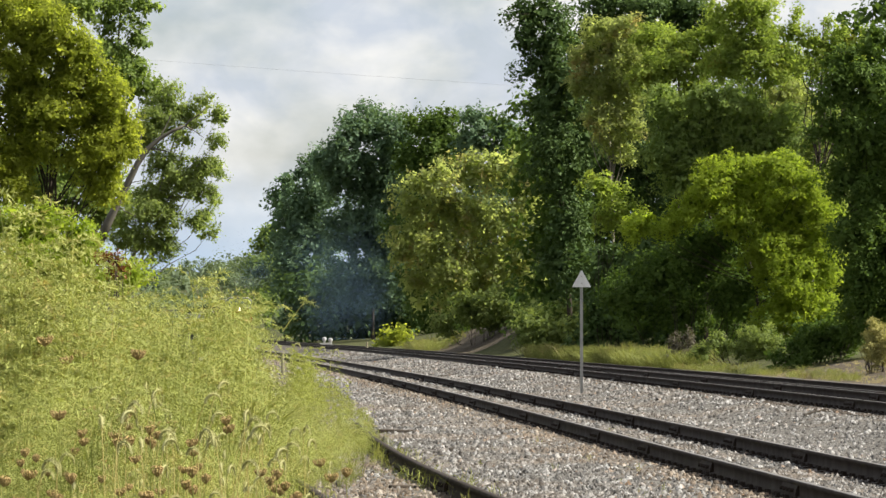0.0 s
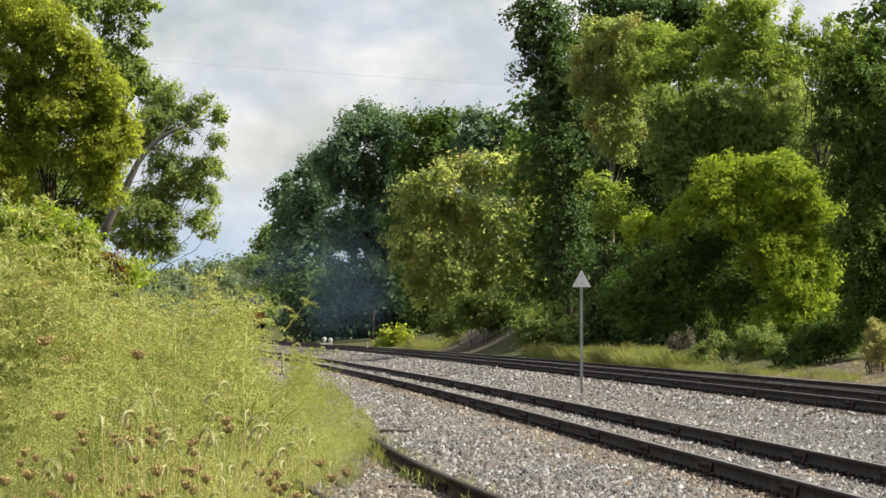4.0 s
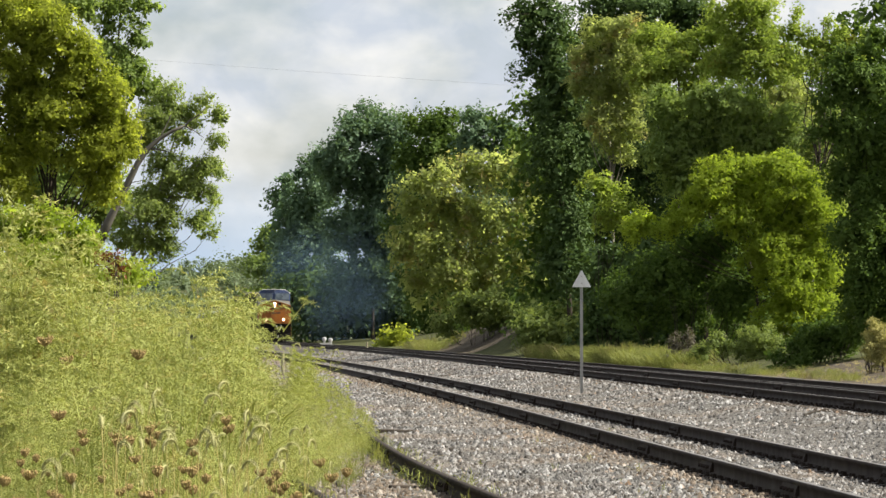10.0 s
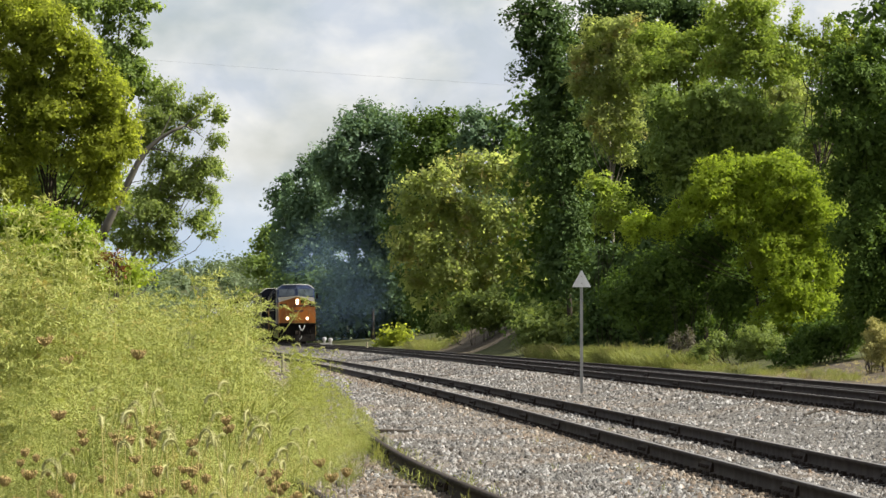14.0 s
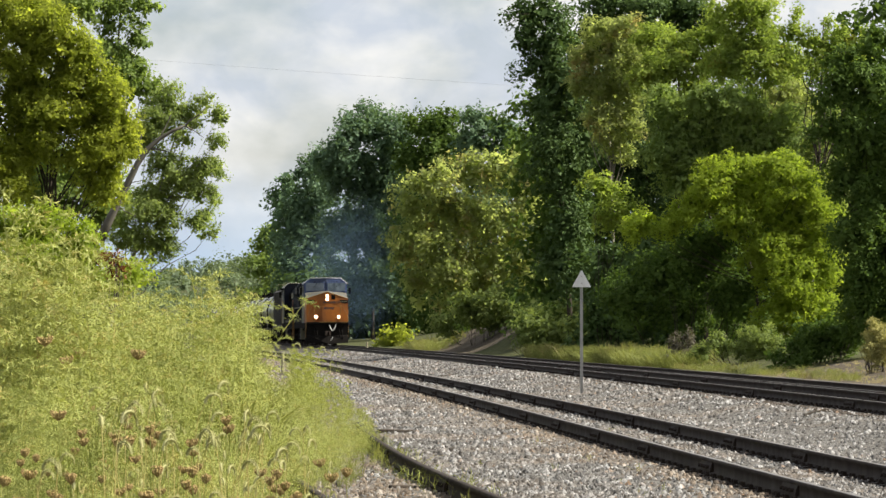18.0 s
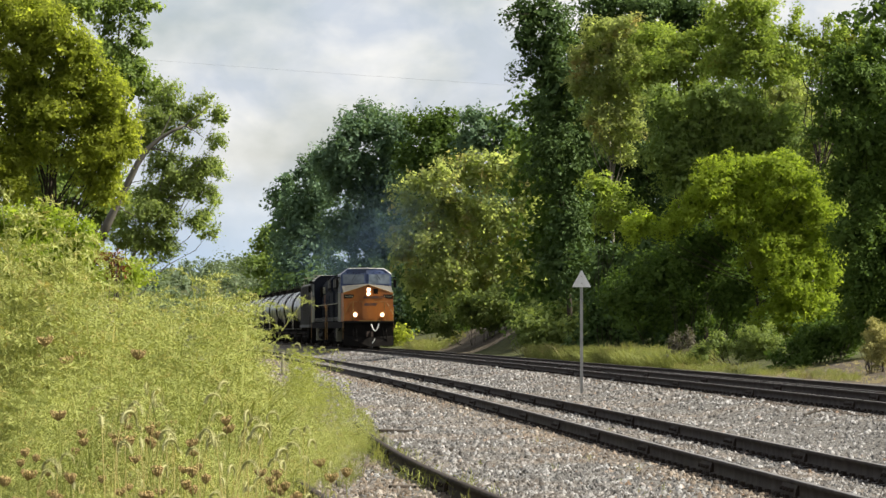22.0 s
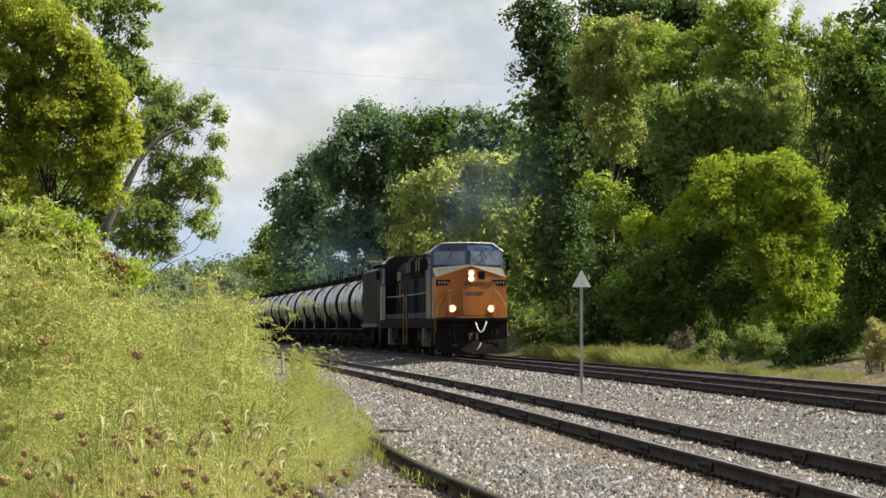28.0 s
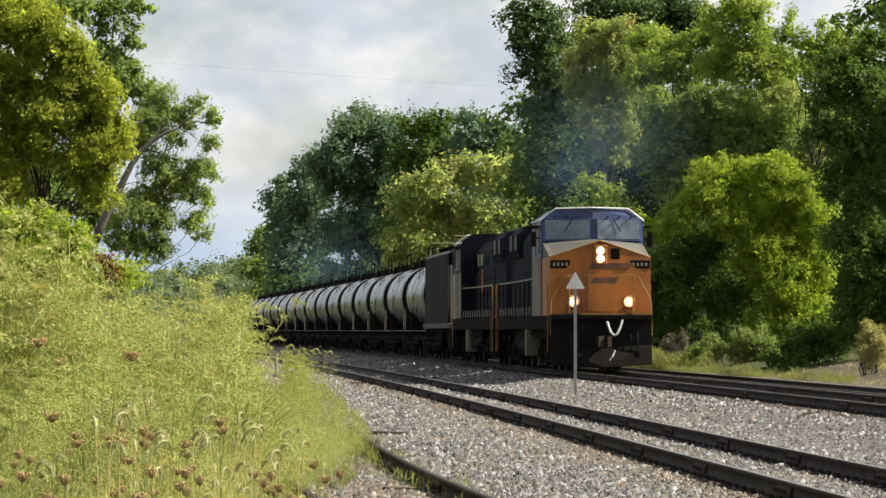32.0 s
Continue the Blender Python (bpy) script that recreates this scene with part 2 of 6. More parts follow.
# ---- ground ----
def grid_sheet(name, xs_of, ys, mat, parent=None):
    verts, faces = [], []
    n = len(xs_of(ys[0]))
    for y in ys:
        for x in xs_of(y):
            verts.append((x, y, ground_z(x, y)))
    for r in range(len(ys) - 1):
        for c in range(n - 1):
            a = r * n + c
            faces.append((a, a + 1, a + n + 1, a + n))
    ob = arrays(name, verts, faces, mat, parent, smooth=True)
    return ob


def rising(a, b, step0, grow):
    out, s = [a], step0
    while out[-1] < b:
        out.append(out[-1] + s)
        s *= grow
    return out


def ground():
    ys = [-3500, -1500, -600, -250, -120, -60, -30, -10, 0] + rising(5, 3500, 2.0, 1.028)
    cols = [-2500, -1200, -600, -300, -150, -80, -40, -25, -16, -11, -8, -6, -4.5, -3.3, -2.9, -2.5, -2.1, -1.6, -1.0, 0, 1, 1.5, 1.75, 2, 2.25, 2.5, 3, 4, 5, 5.6, 6, 6.5, 7,
            7.4, 8, 8.6, 9.2, 9.8, 10.5, 11.2, 12, 13, 15, 18, 22, 28, 36, 50, 80, 140, 260, 500, 1000, 2500]
    ob = grid_sheet("ground", lambda y: [main_x(y) + c for c in cols], ys, SOIL)
    me = ob.data
    me.materials.append(GRAVEL)
    me.materials.append(BANK)
    for p in me.polygons:
        c = p.center
        dm = c.x - main_x(c.y)
        if c.y < 420 and dm < 7.3 and c.x > spur_x(c.y) - 1.3 - max(0, c.y - 60) * 0.01 and dm > -14:
            p.material_index = 1
        elif 7.3 < dm < 12 and (90 < c.y < 134 or 240 < c.y < 285):
            p.material_index = 2
    tagged(ob, "grey ballast and dark woodland soil with a bank", "ground", kind="structure")


ground()


# ---- tracks ----
def rail_profile():
    return [(-0.07, 0), (0.07, 0), (0.07, 0.015), (0.012, 0.035), (0.012, 0.125), (0.036, 0.135), (0.036, 0.165), (0.028, 0.172),
            (-0.028, 0.172), (-0.036, 0.165), (-0.036, 0.135), (-0.012, 0.125), (-0.012, 0.035), (-0.07, 0.015)]


def heading(line, y):
    return math.atan2(line(y + 0.5) - line(y - 0.5), 1.0)


def rail(parent, line, off, top, y0, y1, step, mats):
    prof = rail_profile()
    verts, faces = [], []
    ys = np.arange(y0, y1 + step, step)
    for y in ys:
        a = heading(line, y)
        for u, w in prof:
            d = off + u
            verts.append((line(y) + d * math.cos(a), y - d * math.sin(a), top - 0.172 + w))
    n = len(prof)
    for r in range(len(ys) - 1):
        for k in range(n):
            faces.append((r * n + k, r * n + (k + 1) % n, (r + 1) * n + (k + 1) % n, (r + 1) * n + k))
    ob = arrays("rail", verts, faces, mats[0], parent)
    ob.data.materials.append(mats[1])
    for p in ob.data.polygons:
        if p.index % n in (7,):
            p.material_index = 1
    return ob


def tie_mesh():
    bm = bmesh.new()
    box(bm, -1.3, 1.3, -0.115, 0.115, -0.18, 0.0, 0.012)
    return finish(bm, "tie", TIE)


def plate_mesh():
    bm = bmesh.new()
    box(bm, -0.18, 0.18, -0.1, 0.1, 0.0, 0.02)
    for sx in (-0.095, 0.095):
        for sy in (-0.06, 0.06):
            box(bm, sx - 0.02, sx + 0.02, sy - 0.02, sy + 0.02, 0.02, 0.055)
    return finish(bm, "tie_plate", RUST)


TIE_MESH, PLATE_MESH = tie_mesh(), plate_mesh()


def joint_mesh():
    bm = bmesh.new()
    prism(bm, [(-0.055, 0.02), (0.055, 0.02), (0.05, 0.07), (0.03, 0.13), (-0.03, 0.13), (-0.05, 0.07)], 1, -0.45, 0.45)
    for k in (-0.3, -0.1, 0.1, 0.3):
        for s in (-1, 1):
            rod(bm, (s * 0.04, k, 0.08), (s * 0.085, k, 0.08), 0.02, sides=6)
    return finish(bm, "joint_bar", RUST)


JOINT_MESH = joint_mesh()


def track(name, label, line, top, y0, y1, tie_to, spacing, joint_step=0, crown=None):
    t = new(name)
    tagged(t, label, "railway track", kind="structure")
    for off in (-0.7525, 0.7525):
        rail(t, line, off, top, y0, y1, 2.0, (RUST, crown or RAIL_TOP))
    y, k = y0 + 0.3, 0
    rng = random.Random(name)
    while y < tie_to and k < 290:
        a = heading(line, y)
        rz = -math.degrees(a) + rng.uniform(-0.8, 0.8)
        shared("tie", TIE_MESH, t, pose(line(y) + rng.uniform(-0.04, 0.04), y, top - 0.19 + rng.uniform(-0.008, 0.004), 0, 0, rz))
        for off in (-0.7525, 0.7525):
            shared("tie_plate", PLATE_MESH, t, pose(line(y) + off * math.cos(a), y - off * math.sin(a), top - 0.19, 0, 0, -math.degrees(a)))
        y += spacing + rng.uniform(-0.04, 0.04)
        k += 1
    if joint_step:
        for off, ph in ((-0.7525, 0.0), (0.7525, joint_step / 2)):
            y = y0 + 1.5 + ph
            while y < tie_to:
                a = heading(line, y)
                shared("joint_bar", JOINT_MESH, t, pose(line(y) + off * math.cos(a), y - off * math.sin(a), top - 0.172, 0, 0, -math.degrees(a)))
                y += joint_step
    return t


track("track_siding", "rusty siding rails on timber ties in pale ballast", siding_x, SIDING_TOP, 22, 300, 120, 0.56, 5.9)
track("track_main_near", "worn main line rails on dark timber ties", main_x, MAIN_TOP, 40, 700, 150, 0.56, 11.8)
track("track_main_far", "worn main line rails beside a weedy bank", lambda y: main_x(y) + FAR_MAIN, MAIN_TOP - 0.19, 40, 700, 120, 0.60)
track("track_spur", "rusty disused spur rails half lost in weeds", spur_x, SPUR_TOP, 22, 58, 58, 0.6, 9.0, RUST)


# ---- trees and shrubs ----
LEAF_GOLD = foliage("leaf_gold", (0.155, 0.212, 0.037), (0.385, 0.425, 0.073), through_light=0.74)
LEAF_SUN = foliage("leaf_sun", (0.138, 0.212, 0.045), (0.330, 0.410, 0.095), (0.18, 0.16, 0.03), 0.05, through_light=0.66)
LEAF_BUSH = foliage("leaf_bush", (0.138, 0.212, 0.028), (0.350, 0.435, 0.060), through_light=0.68)
LEAF_MID = foliage("leaf_mid", (0.100, 0.165, 0.045), (0.250, 0.325, 0.100), through_light=0.60)
LEAF_ASH = foliage("leaf_ash", (0.143, 0.209, 0.072), (0.319, 0.385, 0.143), through_light=0.70)
LEAF_DRY = foliage("leaf_dry_weed", (0.065, 0.062, 0.05), (0.16, 0.145, 0.11), through_light=0.3)
LEAF_SAGE = foliage("leaf_sage", (0.115, 0.172, 0.057), (0.276, 0.333, 0.115), through_light=0.60)
# Leaves of dark trees; this colour also carries the shade inside the wood.
LEAF_DARK_AND_SHADE = foliage("leaf_dark_and_shade", (0.032, 0.064, 0.021), (0.092, 0.144, 0.046), through_light=0.30)
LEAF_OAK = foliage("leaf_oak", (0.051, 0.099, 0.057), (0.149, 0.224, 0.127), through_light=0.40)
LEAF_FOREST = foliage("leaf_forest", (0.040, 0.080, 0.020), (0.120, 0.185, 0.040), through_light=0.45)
LEAF_OLIVE = foliage("leaf_olive", (0.195, 0.250, 0.100), (0.400, 0.450, 0.190), (0.42, 0.32, 0.18), 0.13, through_light=0.76, patch=0.3)
# Paler, greyer green: the haze of distance is put into the leaf colour.
LEAF_FAR_HAZED = foliage("leaf_far_hazed", (0.10, 0.145, 0.085), (0.18, 0.225, 0.135), through_light=0.4)
LEAF_RED = foliage("leaf_red", (0.10, 0.035, 0.015), (0.20, 0.08, 0.03))
LEAF_STRAW = foliage("leaf_straw", (0.24, 0.23, 0.085), (0.44, 0.41, 0.17))


def leaf_cloud(rng, lobes, leaf, density):
    """Leaves as folded blades in sprays. Each lobe bears many small rounded sub-crowns on its shell, so that the crown is lumpy and shades itself."""
    vs = []
    for cx, cy, cz, rx, ry, rz in lobes:
        big = np.array([rx, ry, rz])
        k = int(min(60, max(12, 7 * (rx * rz) ** 0.5 / (leaf * 3))))
        sd = rng.normal(size=(k, 3))
        sd[:, 2] += 0.25
        sd /= np.linalg.norm(sd, axis=1)[:, None]
        sub_c = np.array([cx, cy, cz]) + sd * big * rng.uniform(0.42, 0.92, (k, 1)) ** 0.7
        sub_r = rng.uniform(0.75, 1.45, k) * 1.25 / k ** 0.5
        area = 4 * math.pi * ((rx * rz + rx * ry + ry * rz) / 3)
        per = 14
        n_clump = max(11, int(density * 4.4 * area / (leaf * leaf)) // per)
        which = rng.integers(0, k, n_clump)
        d = rng.normal(size=(n_clump, 3)) + sd[which] * 0.8
        d /= np.linalg.norm(d, axis=1)[:, None]
        depth = 1 - np.abs(rng.normal(0, 0.18, n_clump))
        c = sub_c[which] + d * big * (sub_r[which] * depth)[:, None]
        inner = rng.random(n_clump) < 0.17
        c[inner] = np.array([cx, cy, cz]) + d[inner] * big * rng.uniform(0.2, 0.75, (inner.sum(), 1))
        out = d * np.array([1, 1, 0.6]) + rng.normal(0, 0.45, (n_clump, 3))
        out /= np.linalg.norm(out, axis=1)[:, None]
        along = rng.uniform(-1.2, 2.6, (n_clump, per))
        p = c[:, None, :] + out[:, None, :] * (along * leaf)[:, :, None] + rng.normal(0, leaf * 0.7, (n_clump, per, 3))
        p[:, :, 2] -= (along ** 2 * leaf * 0.10)
        p = p.reshape(-1, 3)
        nrm = np.repeat(d, per, axis=0) * 0.6 + np.array([0.0, 0.0, 0.35]) + rng.normal(0, 0.42, p.shape)
        nrm /= np.linalg.norm(nrm, axis=1)[:, None]
        t = np.cross(nrm, rng.normal(size=p.shape))
        t /= np.linalg.norm(t, axis=1)[:, None]
        b = np.cross(nrm, t)
        size = (leaf * rng.uniform(0.6, 1.25, len(p)) * np.where(np.repeat(inner, per), 2.1, 1.0))[:, None]
        quad = np.stack([p - t * size * 0.5, p - b * size * 0.31 + nrm * size * 0.08, p + t * size * 0.55, p + b * size * 0.31 + nrm * size * 0.08], 1)
        vs.append(quad.reshape(-1, 3))
    v = np.concatenate(vs)
    return v, np.arange(len(v)).reshape(-1, 4)


def bough(bm, a, b, r0, r1, rng, sag=0.0):
    a, b = Vector(a), Vector(b)
    L = (b - a).length
    pts = []
    for k in range(6):
        f = k / 5
        w = Vector((rng.normal(), rng.normal(), rng.normal() * 0.5)) * L * 0.025 * (1 if 0 < k < 5 else 0)
        pts.append(a.lerp(b, f) + w - Vector((0, 0, sag * L * f * (1 - f))))
    pipe(bm, pts, r0, 7, r1)


SEED = [100]


def tree(kind, label, cat, mat, at, leaf, density, lobes):
    SEED[0] += 1
    rng = np.random.default_rng(SEED[0])
    x0, y0 = at
    g = ground_z(x0, y0)
    ob = new(kind)
    ob.location = (x0, y0, g)
    tagged(ob, label, cat)
    full = [(x, back[0] if back else rng.uniform(-0.5, 0.5) * 1.2 * rx, z - g, rx, (rx + rz) / 2, rz) for x, z, rx, rz, *back in lobes]
    v, f = leaf_cloud(rng, full, leaf, density)
    arrays("crown", v, f, mat, ob)
    bm = bmesh.new()
    top = max(l[2] for l in full)
    reach = sorted(full, key=lambda l: l[2])
    r = (0.005 if mat in (LEAF_SAGE, LEAF_OLIVE) else 0.007) * top + 0.02 if kind == "tree" else 0.02
    if kind == "tree":
        head = [l for l in reach if l[2] > top * 0.7]
        tip = Vector((sum(l[0] for l in head) / len(head), sum(l[1] for l in head) / len(head), top))
        rear = 1.3 * max(l[3] for l in full)              # the bole stands towards the back of the crown
        lean = [Vector((0, 0, -0.3)), Vector((tip.x * 0.12, rear * 0.6, top * 0.25)), Vector((tip.x * 0.4, rear, top * 0.5)), Vector((tip.x * 0.75, rear, top * 0.78)), tip + Vector((0, rear * 0.6, 0))]
        pipe(bm, lean, r * 1.15, 9, r * 0.18)
        for l in full:
            h = min(max(l[2] * 0.55, 0.15 * top), 0.8 * top)
            k = h / top
            base = lean[1].lerp(tip, max(0, (k - 0.25) / 0.75))
            bough(bm, base, (l[0], l[1], l[2]), r * 0.5 * (1 - 0.6 * k), r * 0.06, rng, 0.1)
            for j in range(3):
                e = Vector((l[0], l[1], l[2])) + Vector((rng.normal() * l[3], rng.normal() * l[4], abs(rng.normal()) * l[5])) * 0.55
                bough(bm, (l[0], l[1], l[2]), e, r * 0.10, r * 0.03, rng)
    else:
        bm.free()
        for l in full:
            for j in range(3):
                bm = bmesh.new()
                e = Vector((l[0] + rng.normal() * l[3] * 0.5, l[1], l[2] + l[5] * 0.4))
                bough(bm, (l[0] * 0.7 + rng.normal() * 0.1, l[1], -0.1), e, r, r * 0.3, rng)
                part("stem", bm, BARK, ob, smooth=True)
        return ob
    part("trunk", bm, PALE_BARK if mat in (LEAF_SAGE, LEAF_OLIVE, LEAF_ASH) else BARK, ob, smooth=True)
    return ob


tree("tree", "broad yellow-green maple in full leaf beside the line", "tree", LEAF_GOLD, (-7.90, 72.0), 0.065, 0.95, [(-0.44, 7.73, 0.76, 0.55), (0.27, 7.46, 0.55, 0.44), (-0.22, 6.97, 0.82, 0.60), (0.63, 7.02, 0.49, 0.46), (1.09, 6.80, 0.33, 0.35), (0.00, 6.31, 0.82, 0.55), (0.87, 6.31, 0.60, 0.49), (1.49, 6.20, 0.35, 0.35), (-0.38, 5.66, 0.60, 0.55), (0.44, 5.71, 0.55, 0.44), (1.15, 5.71, 0.55, 0.46), (1.69, 5.71, 0.31, 0.38), (1.36, 5.11, 0.52, 0.41), (1.77, 5.09, 0.22, 0.31), (-0.33, 5.00, 0.49, 0.49), (0.93, 4.89, 0.46, 0.41), (1.51, 4.59, 0.28, 0.31), (-0.44, 4.35, 0.49, 0.55), (1.40, 4.22, 0.31, 0.27), (0.33, 5.09, 0.44, 0.35), (1.09, 4.35, 0.35, 0.31), (-1.09, 6.64, 0.65, 0.98), (-1.09, 5.11, 0.65, 0.87)])
tree("tree", "tall dark green cottonwood behind the maple", "tree", LEAF_MID, (-10.05, 103.0), 0.109, 1.00, [(-0.16, 10.45, 0.94, 0.47), (0.94, 10.50, 0.50, 0.34), (1.75, 10.56, 0.41, 0.22), (1.48, 10.12, 0.28, 0.17), (0.78, 9.96, 0.28, 0.25), (1.59, 9.59, 0.22, 0.25), (1.28, 9.04, 0.37, 0.37), (0.70, 9.28, 0.47, 0.47), (1.62, 8.69, 0.27, 0.31), (1.72, 8.19, 0.31, 0.31), (2.15, 8.31, 0.22, 0.19), (1.17, 8.34, 0.55, 0.55), (0.94, 6.78, 0.62, 0.94), (-0.62, 5.69, 1.17, 1.09), (0.62, 4.91, 0.78, 0.62), (-0.94, 10.99, 1.40, 0.47), (-1.40, 6.47, 0.94, 1.09)])
leaning = tree("tree", "leaning green tree with a bare slanting trunk", "tree", LEAF_ASH, (-8.81, 96.0), 0.070, 1.00, [(2.65, 7.48, 0.22, 0.16), (3.05, 7.07, 0.22, 0.23), (2.97, 6.40, 0.25, 0.20), (2.33, 7.11, 0.26, 0.32), (1.70, 7.37, 0.47, 0.49), (2.04, 6.57, 0.29, 0.26), (1.41, 6.94, 0.44, 0.44), (2.68, 5.70, 0.58, 0.26), (2.43, 5.15, 0.29, 0.26), (2.85, 5.05, 0.22, 0.22), (2.62, 4.39, 0.35, 0.32), (2.76, 4.04, 0.16, 0.13), (1.75, 5.77, 0.47, 0.47), (1.48, 5.05, 0.52, 0.49), (1.80, 4.28, 0.35, 0.41), (1.05, 4.65, 0.49, 0.49), (0.79, 4.03, 0.49, 0.47), (1.48, 3.78, 0.52, 0.38), (1.12, 6.43, 0.38, 0.49), (2.21, 5.41, 0.32, 0.35)])
tree("shrub", "yellow-green roadside shrub beside tall weeds", "shrub", LEAF_BUSH, (-7.14, 66.0), 0.070, 1.00, [(-0.50, 3.32, 0.50, 0.45), (0.05, 3.42, 0.52, 0.40), (0.60, 3.17, 0.42, 0.36), (-0.30, 2.82, 0.70, 0.30), (0.90, 2.87, 0.40, 0.25), (0.40, 2.77, 0.50, 0.30), (-0.10, 2.42, 0.80, 0.34), (0.90, 2.42, 0.60, 0.30), (1.60, 2.52, 0.40, 0.26)])
tree("shrub", "small reddish-brown drying shrub among weeds", "shrub", LEAF_RED, (-5.49, 62.0), 0.047, 0.70, [(-0.09, 2.73, 0.19, 0.13), (0.09, 2.65, 0.17, 0.13)])
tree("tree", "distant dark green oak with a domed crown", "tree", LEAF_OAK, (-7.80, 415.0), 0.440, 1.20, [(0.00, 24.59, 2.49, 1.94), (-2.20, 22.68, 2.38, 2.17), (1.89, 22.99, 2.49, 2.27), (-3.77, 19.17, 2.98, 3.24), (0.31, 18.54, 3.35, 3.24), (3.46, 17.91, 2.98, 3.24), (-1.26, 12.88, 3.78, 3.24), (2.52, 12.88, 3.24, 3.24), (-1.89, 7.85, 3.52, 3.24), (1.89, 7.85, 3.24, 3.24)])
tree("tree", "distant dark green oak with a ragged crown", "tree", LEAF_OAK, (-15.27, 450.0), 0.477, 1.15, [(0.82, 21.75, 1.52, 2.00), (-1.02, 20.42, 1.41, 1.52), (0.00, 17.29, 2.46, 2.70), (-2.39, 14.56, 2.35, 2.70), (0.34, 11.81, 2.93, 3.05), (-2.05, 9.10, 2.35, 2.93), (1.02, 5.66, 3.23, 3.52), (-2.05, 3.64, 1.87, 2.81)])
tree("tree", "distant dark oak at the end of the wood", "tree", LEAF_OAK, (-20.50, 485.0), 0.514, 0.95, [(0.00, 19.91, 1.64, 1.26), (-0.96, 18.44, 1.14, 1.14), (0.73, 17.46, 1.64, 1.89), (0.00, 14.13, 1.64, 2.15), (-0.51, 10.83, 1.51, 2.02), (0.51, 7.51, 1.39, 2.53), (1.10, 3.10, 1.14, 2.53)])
tree("tree", "distant sunlit green tree at the end of the wood", "tree", LEAF_MID, (-26.64, 560.0), 0.594, 1.00, [(0.68, 15.96, 1.32, 1.17), (-0.68, 13.58, 1.46, 1.46), (0.85, 11.86, 1.75, 1.75), (-1.27, 10.59, 1.75, 1.75), (0.85, 8.02, 1.90, 2.19), (-0.85, 5.05, 2.19, 2.19)])
tree("tree", "distant green oak on the wooded rise", "tree", LEAF_FOREST, (-0.86, 405.0), 0.430, 1.10, [(-1.10, 23.74, 2.00, 1.38), (0.92, 24.06, 1.58, 1.16), (0.00, 21.58, 2.64, 1.90), (1.84, 21.27, 2.11, 1.90), (0.00, 17.55, 3.16, 2.64), (-2.15, 20.04, 1.85, 1.85), (-0.61, 12.62, 3.70, 3.16), (0.00, 7.71, 3.70, 3.16), (0.61, 3.46, 3.16, 2.11)])
tree("tree", "distant green oak with a rounded crown", "tree", LEAF_OAK, (4.61, 400.0), 0.424, 0.95, [(-1.09, 23.78, 1.87, 1.14), (1.21, 23.36, 1.87, 1.14), (-0.61, 21.33, 2.61, 1.87), (2.73, 21.63, 1.87, 1.87), (0.61, 17.95, 3.13, 2.61), (-0.61, 13.09, 4.17, 3.13), (1.21, 8.24, 4.17, 3.13), (2.42, 16.72, 3.13, 3.13)])
tree("tree", "yellow-green tree browning at its crown beside the bank", "tree", LEAF_OLIVE, (4.53, 282.0), 0.299, 0.68, [(-5.34, 12.58, 1.88, 1.28), (-2.78, 13.31, 1.97, 1.45), (-0.64, 14.08, 1.79, 1.11), (1.07, 13.44, 1.62, 1.28), (2.35, 12.15, 1.11, 1.54), (-7.18, 10.87, 1.28, 1.28), (-4.27, 10.23, 2.56, 1.97), (-1.28, 10.02, 2.56, 2.14), (1.71, 9.38, 1.79, 2.05), (-7.05, 8.09, 1.71, 1.97), (-4.27, 7.24, 2.35, 2.14), (-1.07, 6.81, 2.56, 2.14), (1.92, 6.39, 1.71, 1.97), (-5.55, 4.68, 2.14, 1.54), (-2.14, 4.25, 2.14, 1.28)])
tree("shrub", "pale green shrub on the dry bank", "shrub", LEAF_SAGE, (2.52, 252.0), 0.229, 0.95, [(-0.76, 3.01, 1.30, 0.99), (0.76, 3.39, 1.37, 0.99), (-1.91, 2.06, 1.15, 0.84), (1.34, 2.44, 1.07, 0.76), (0.38, 2.25, 1.15, 0.76)])
tree("shrub", "bright green leafy shrub at the track edge", "shrub", LEAF_GOLD, (-4.14, 325.0), 0.345, 1.00, [(-0.49, 0.86, 0.79, 0.69), (0.59, 0.91, 0.89, 0.64), (0.00, 0.42, 1.28, 0.49)])
tree("tree", "tall dark tree with drooping outer boughs", "tree", LEAF_DARK_AND_SHADE, (7.60, 222.0), 0.235, 0.95, [(-1.85, 20.34, 1.61, 1.01), (-2.52, 18.82, 0.87, 0.87), (-0.84, 18.65, 1.55, 1.55), (-1.68, 16.97, 1.48, 1.08), (-0.34, 16.13, 1.68, 1.55), (-1.85, 14.95, 1.08, 0.67), (-0.84, 13.78, 1.41, 1.48), (0.34, 12.77, 1.55, 1.68), (-0.84, 11.42, 1.35, 1.55), (-0.34, 10.08, 1.21, 1.01), (-0.34, 7.72, 1.35, 1.68), (0.00, 5.37, 1.55, 1.68)])
tree("tree", "tall dark green oak behind the poplars", "tree", LEAF_DARK_AND_SHADE, (13.39, 235.0), 0.249, 1.00, [(-2.49, 21.97, 2.49, 1.28), (0.71, 21.79, 2.49, 1.28), (-3.56, 20.19, 2.14, 1.78), (-0.71, 19.83, 2.49, 1.78), (2.49, 20.90, 1.42, 1.07), (-1.42, 16.98, 2.85, 2.49), (0.71, 13.07, 3.20, 2.85), (-2.14, 12.35, 2.49, 2.85), (1.42, 8.08, 2.85, 2.14)])
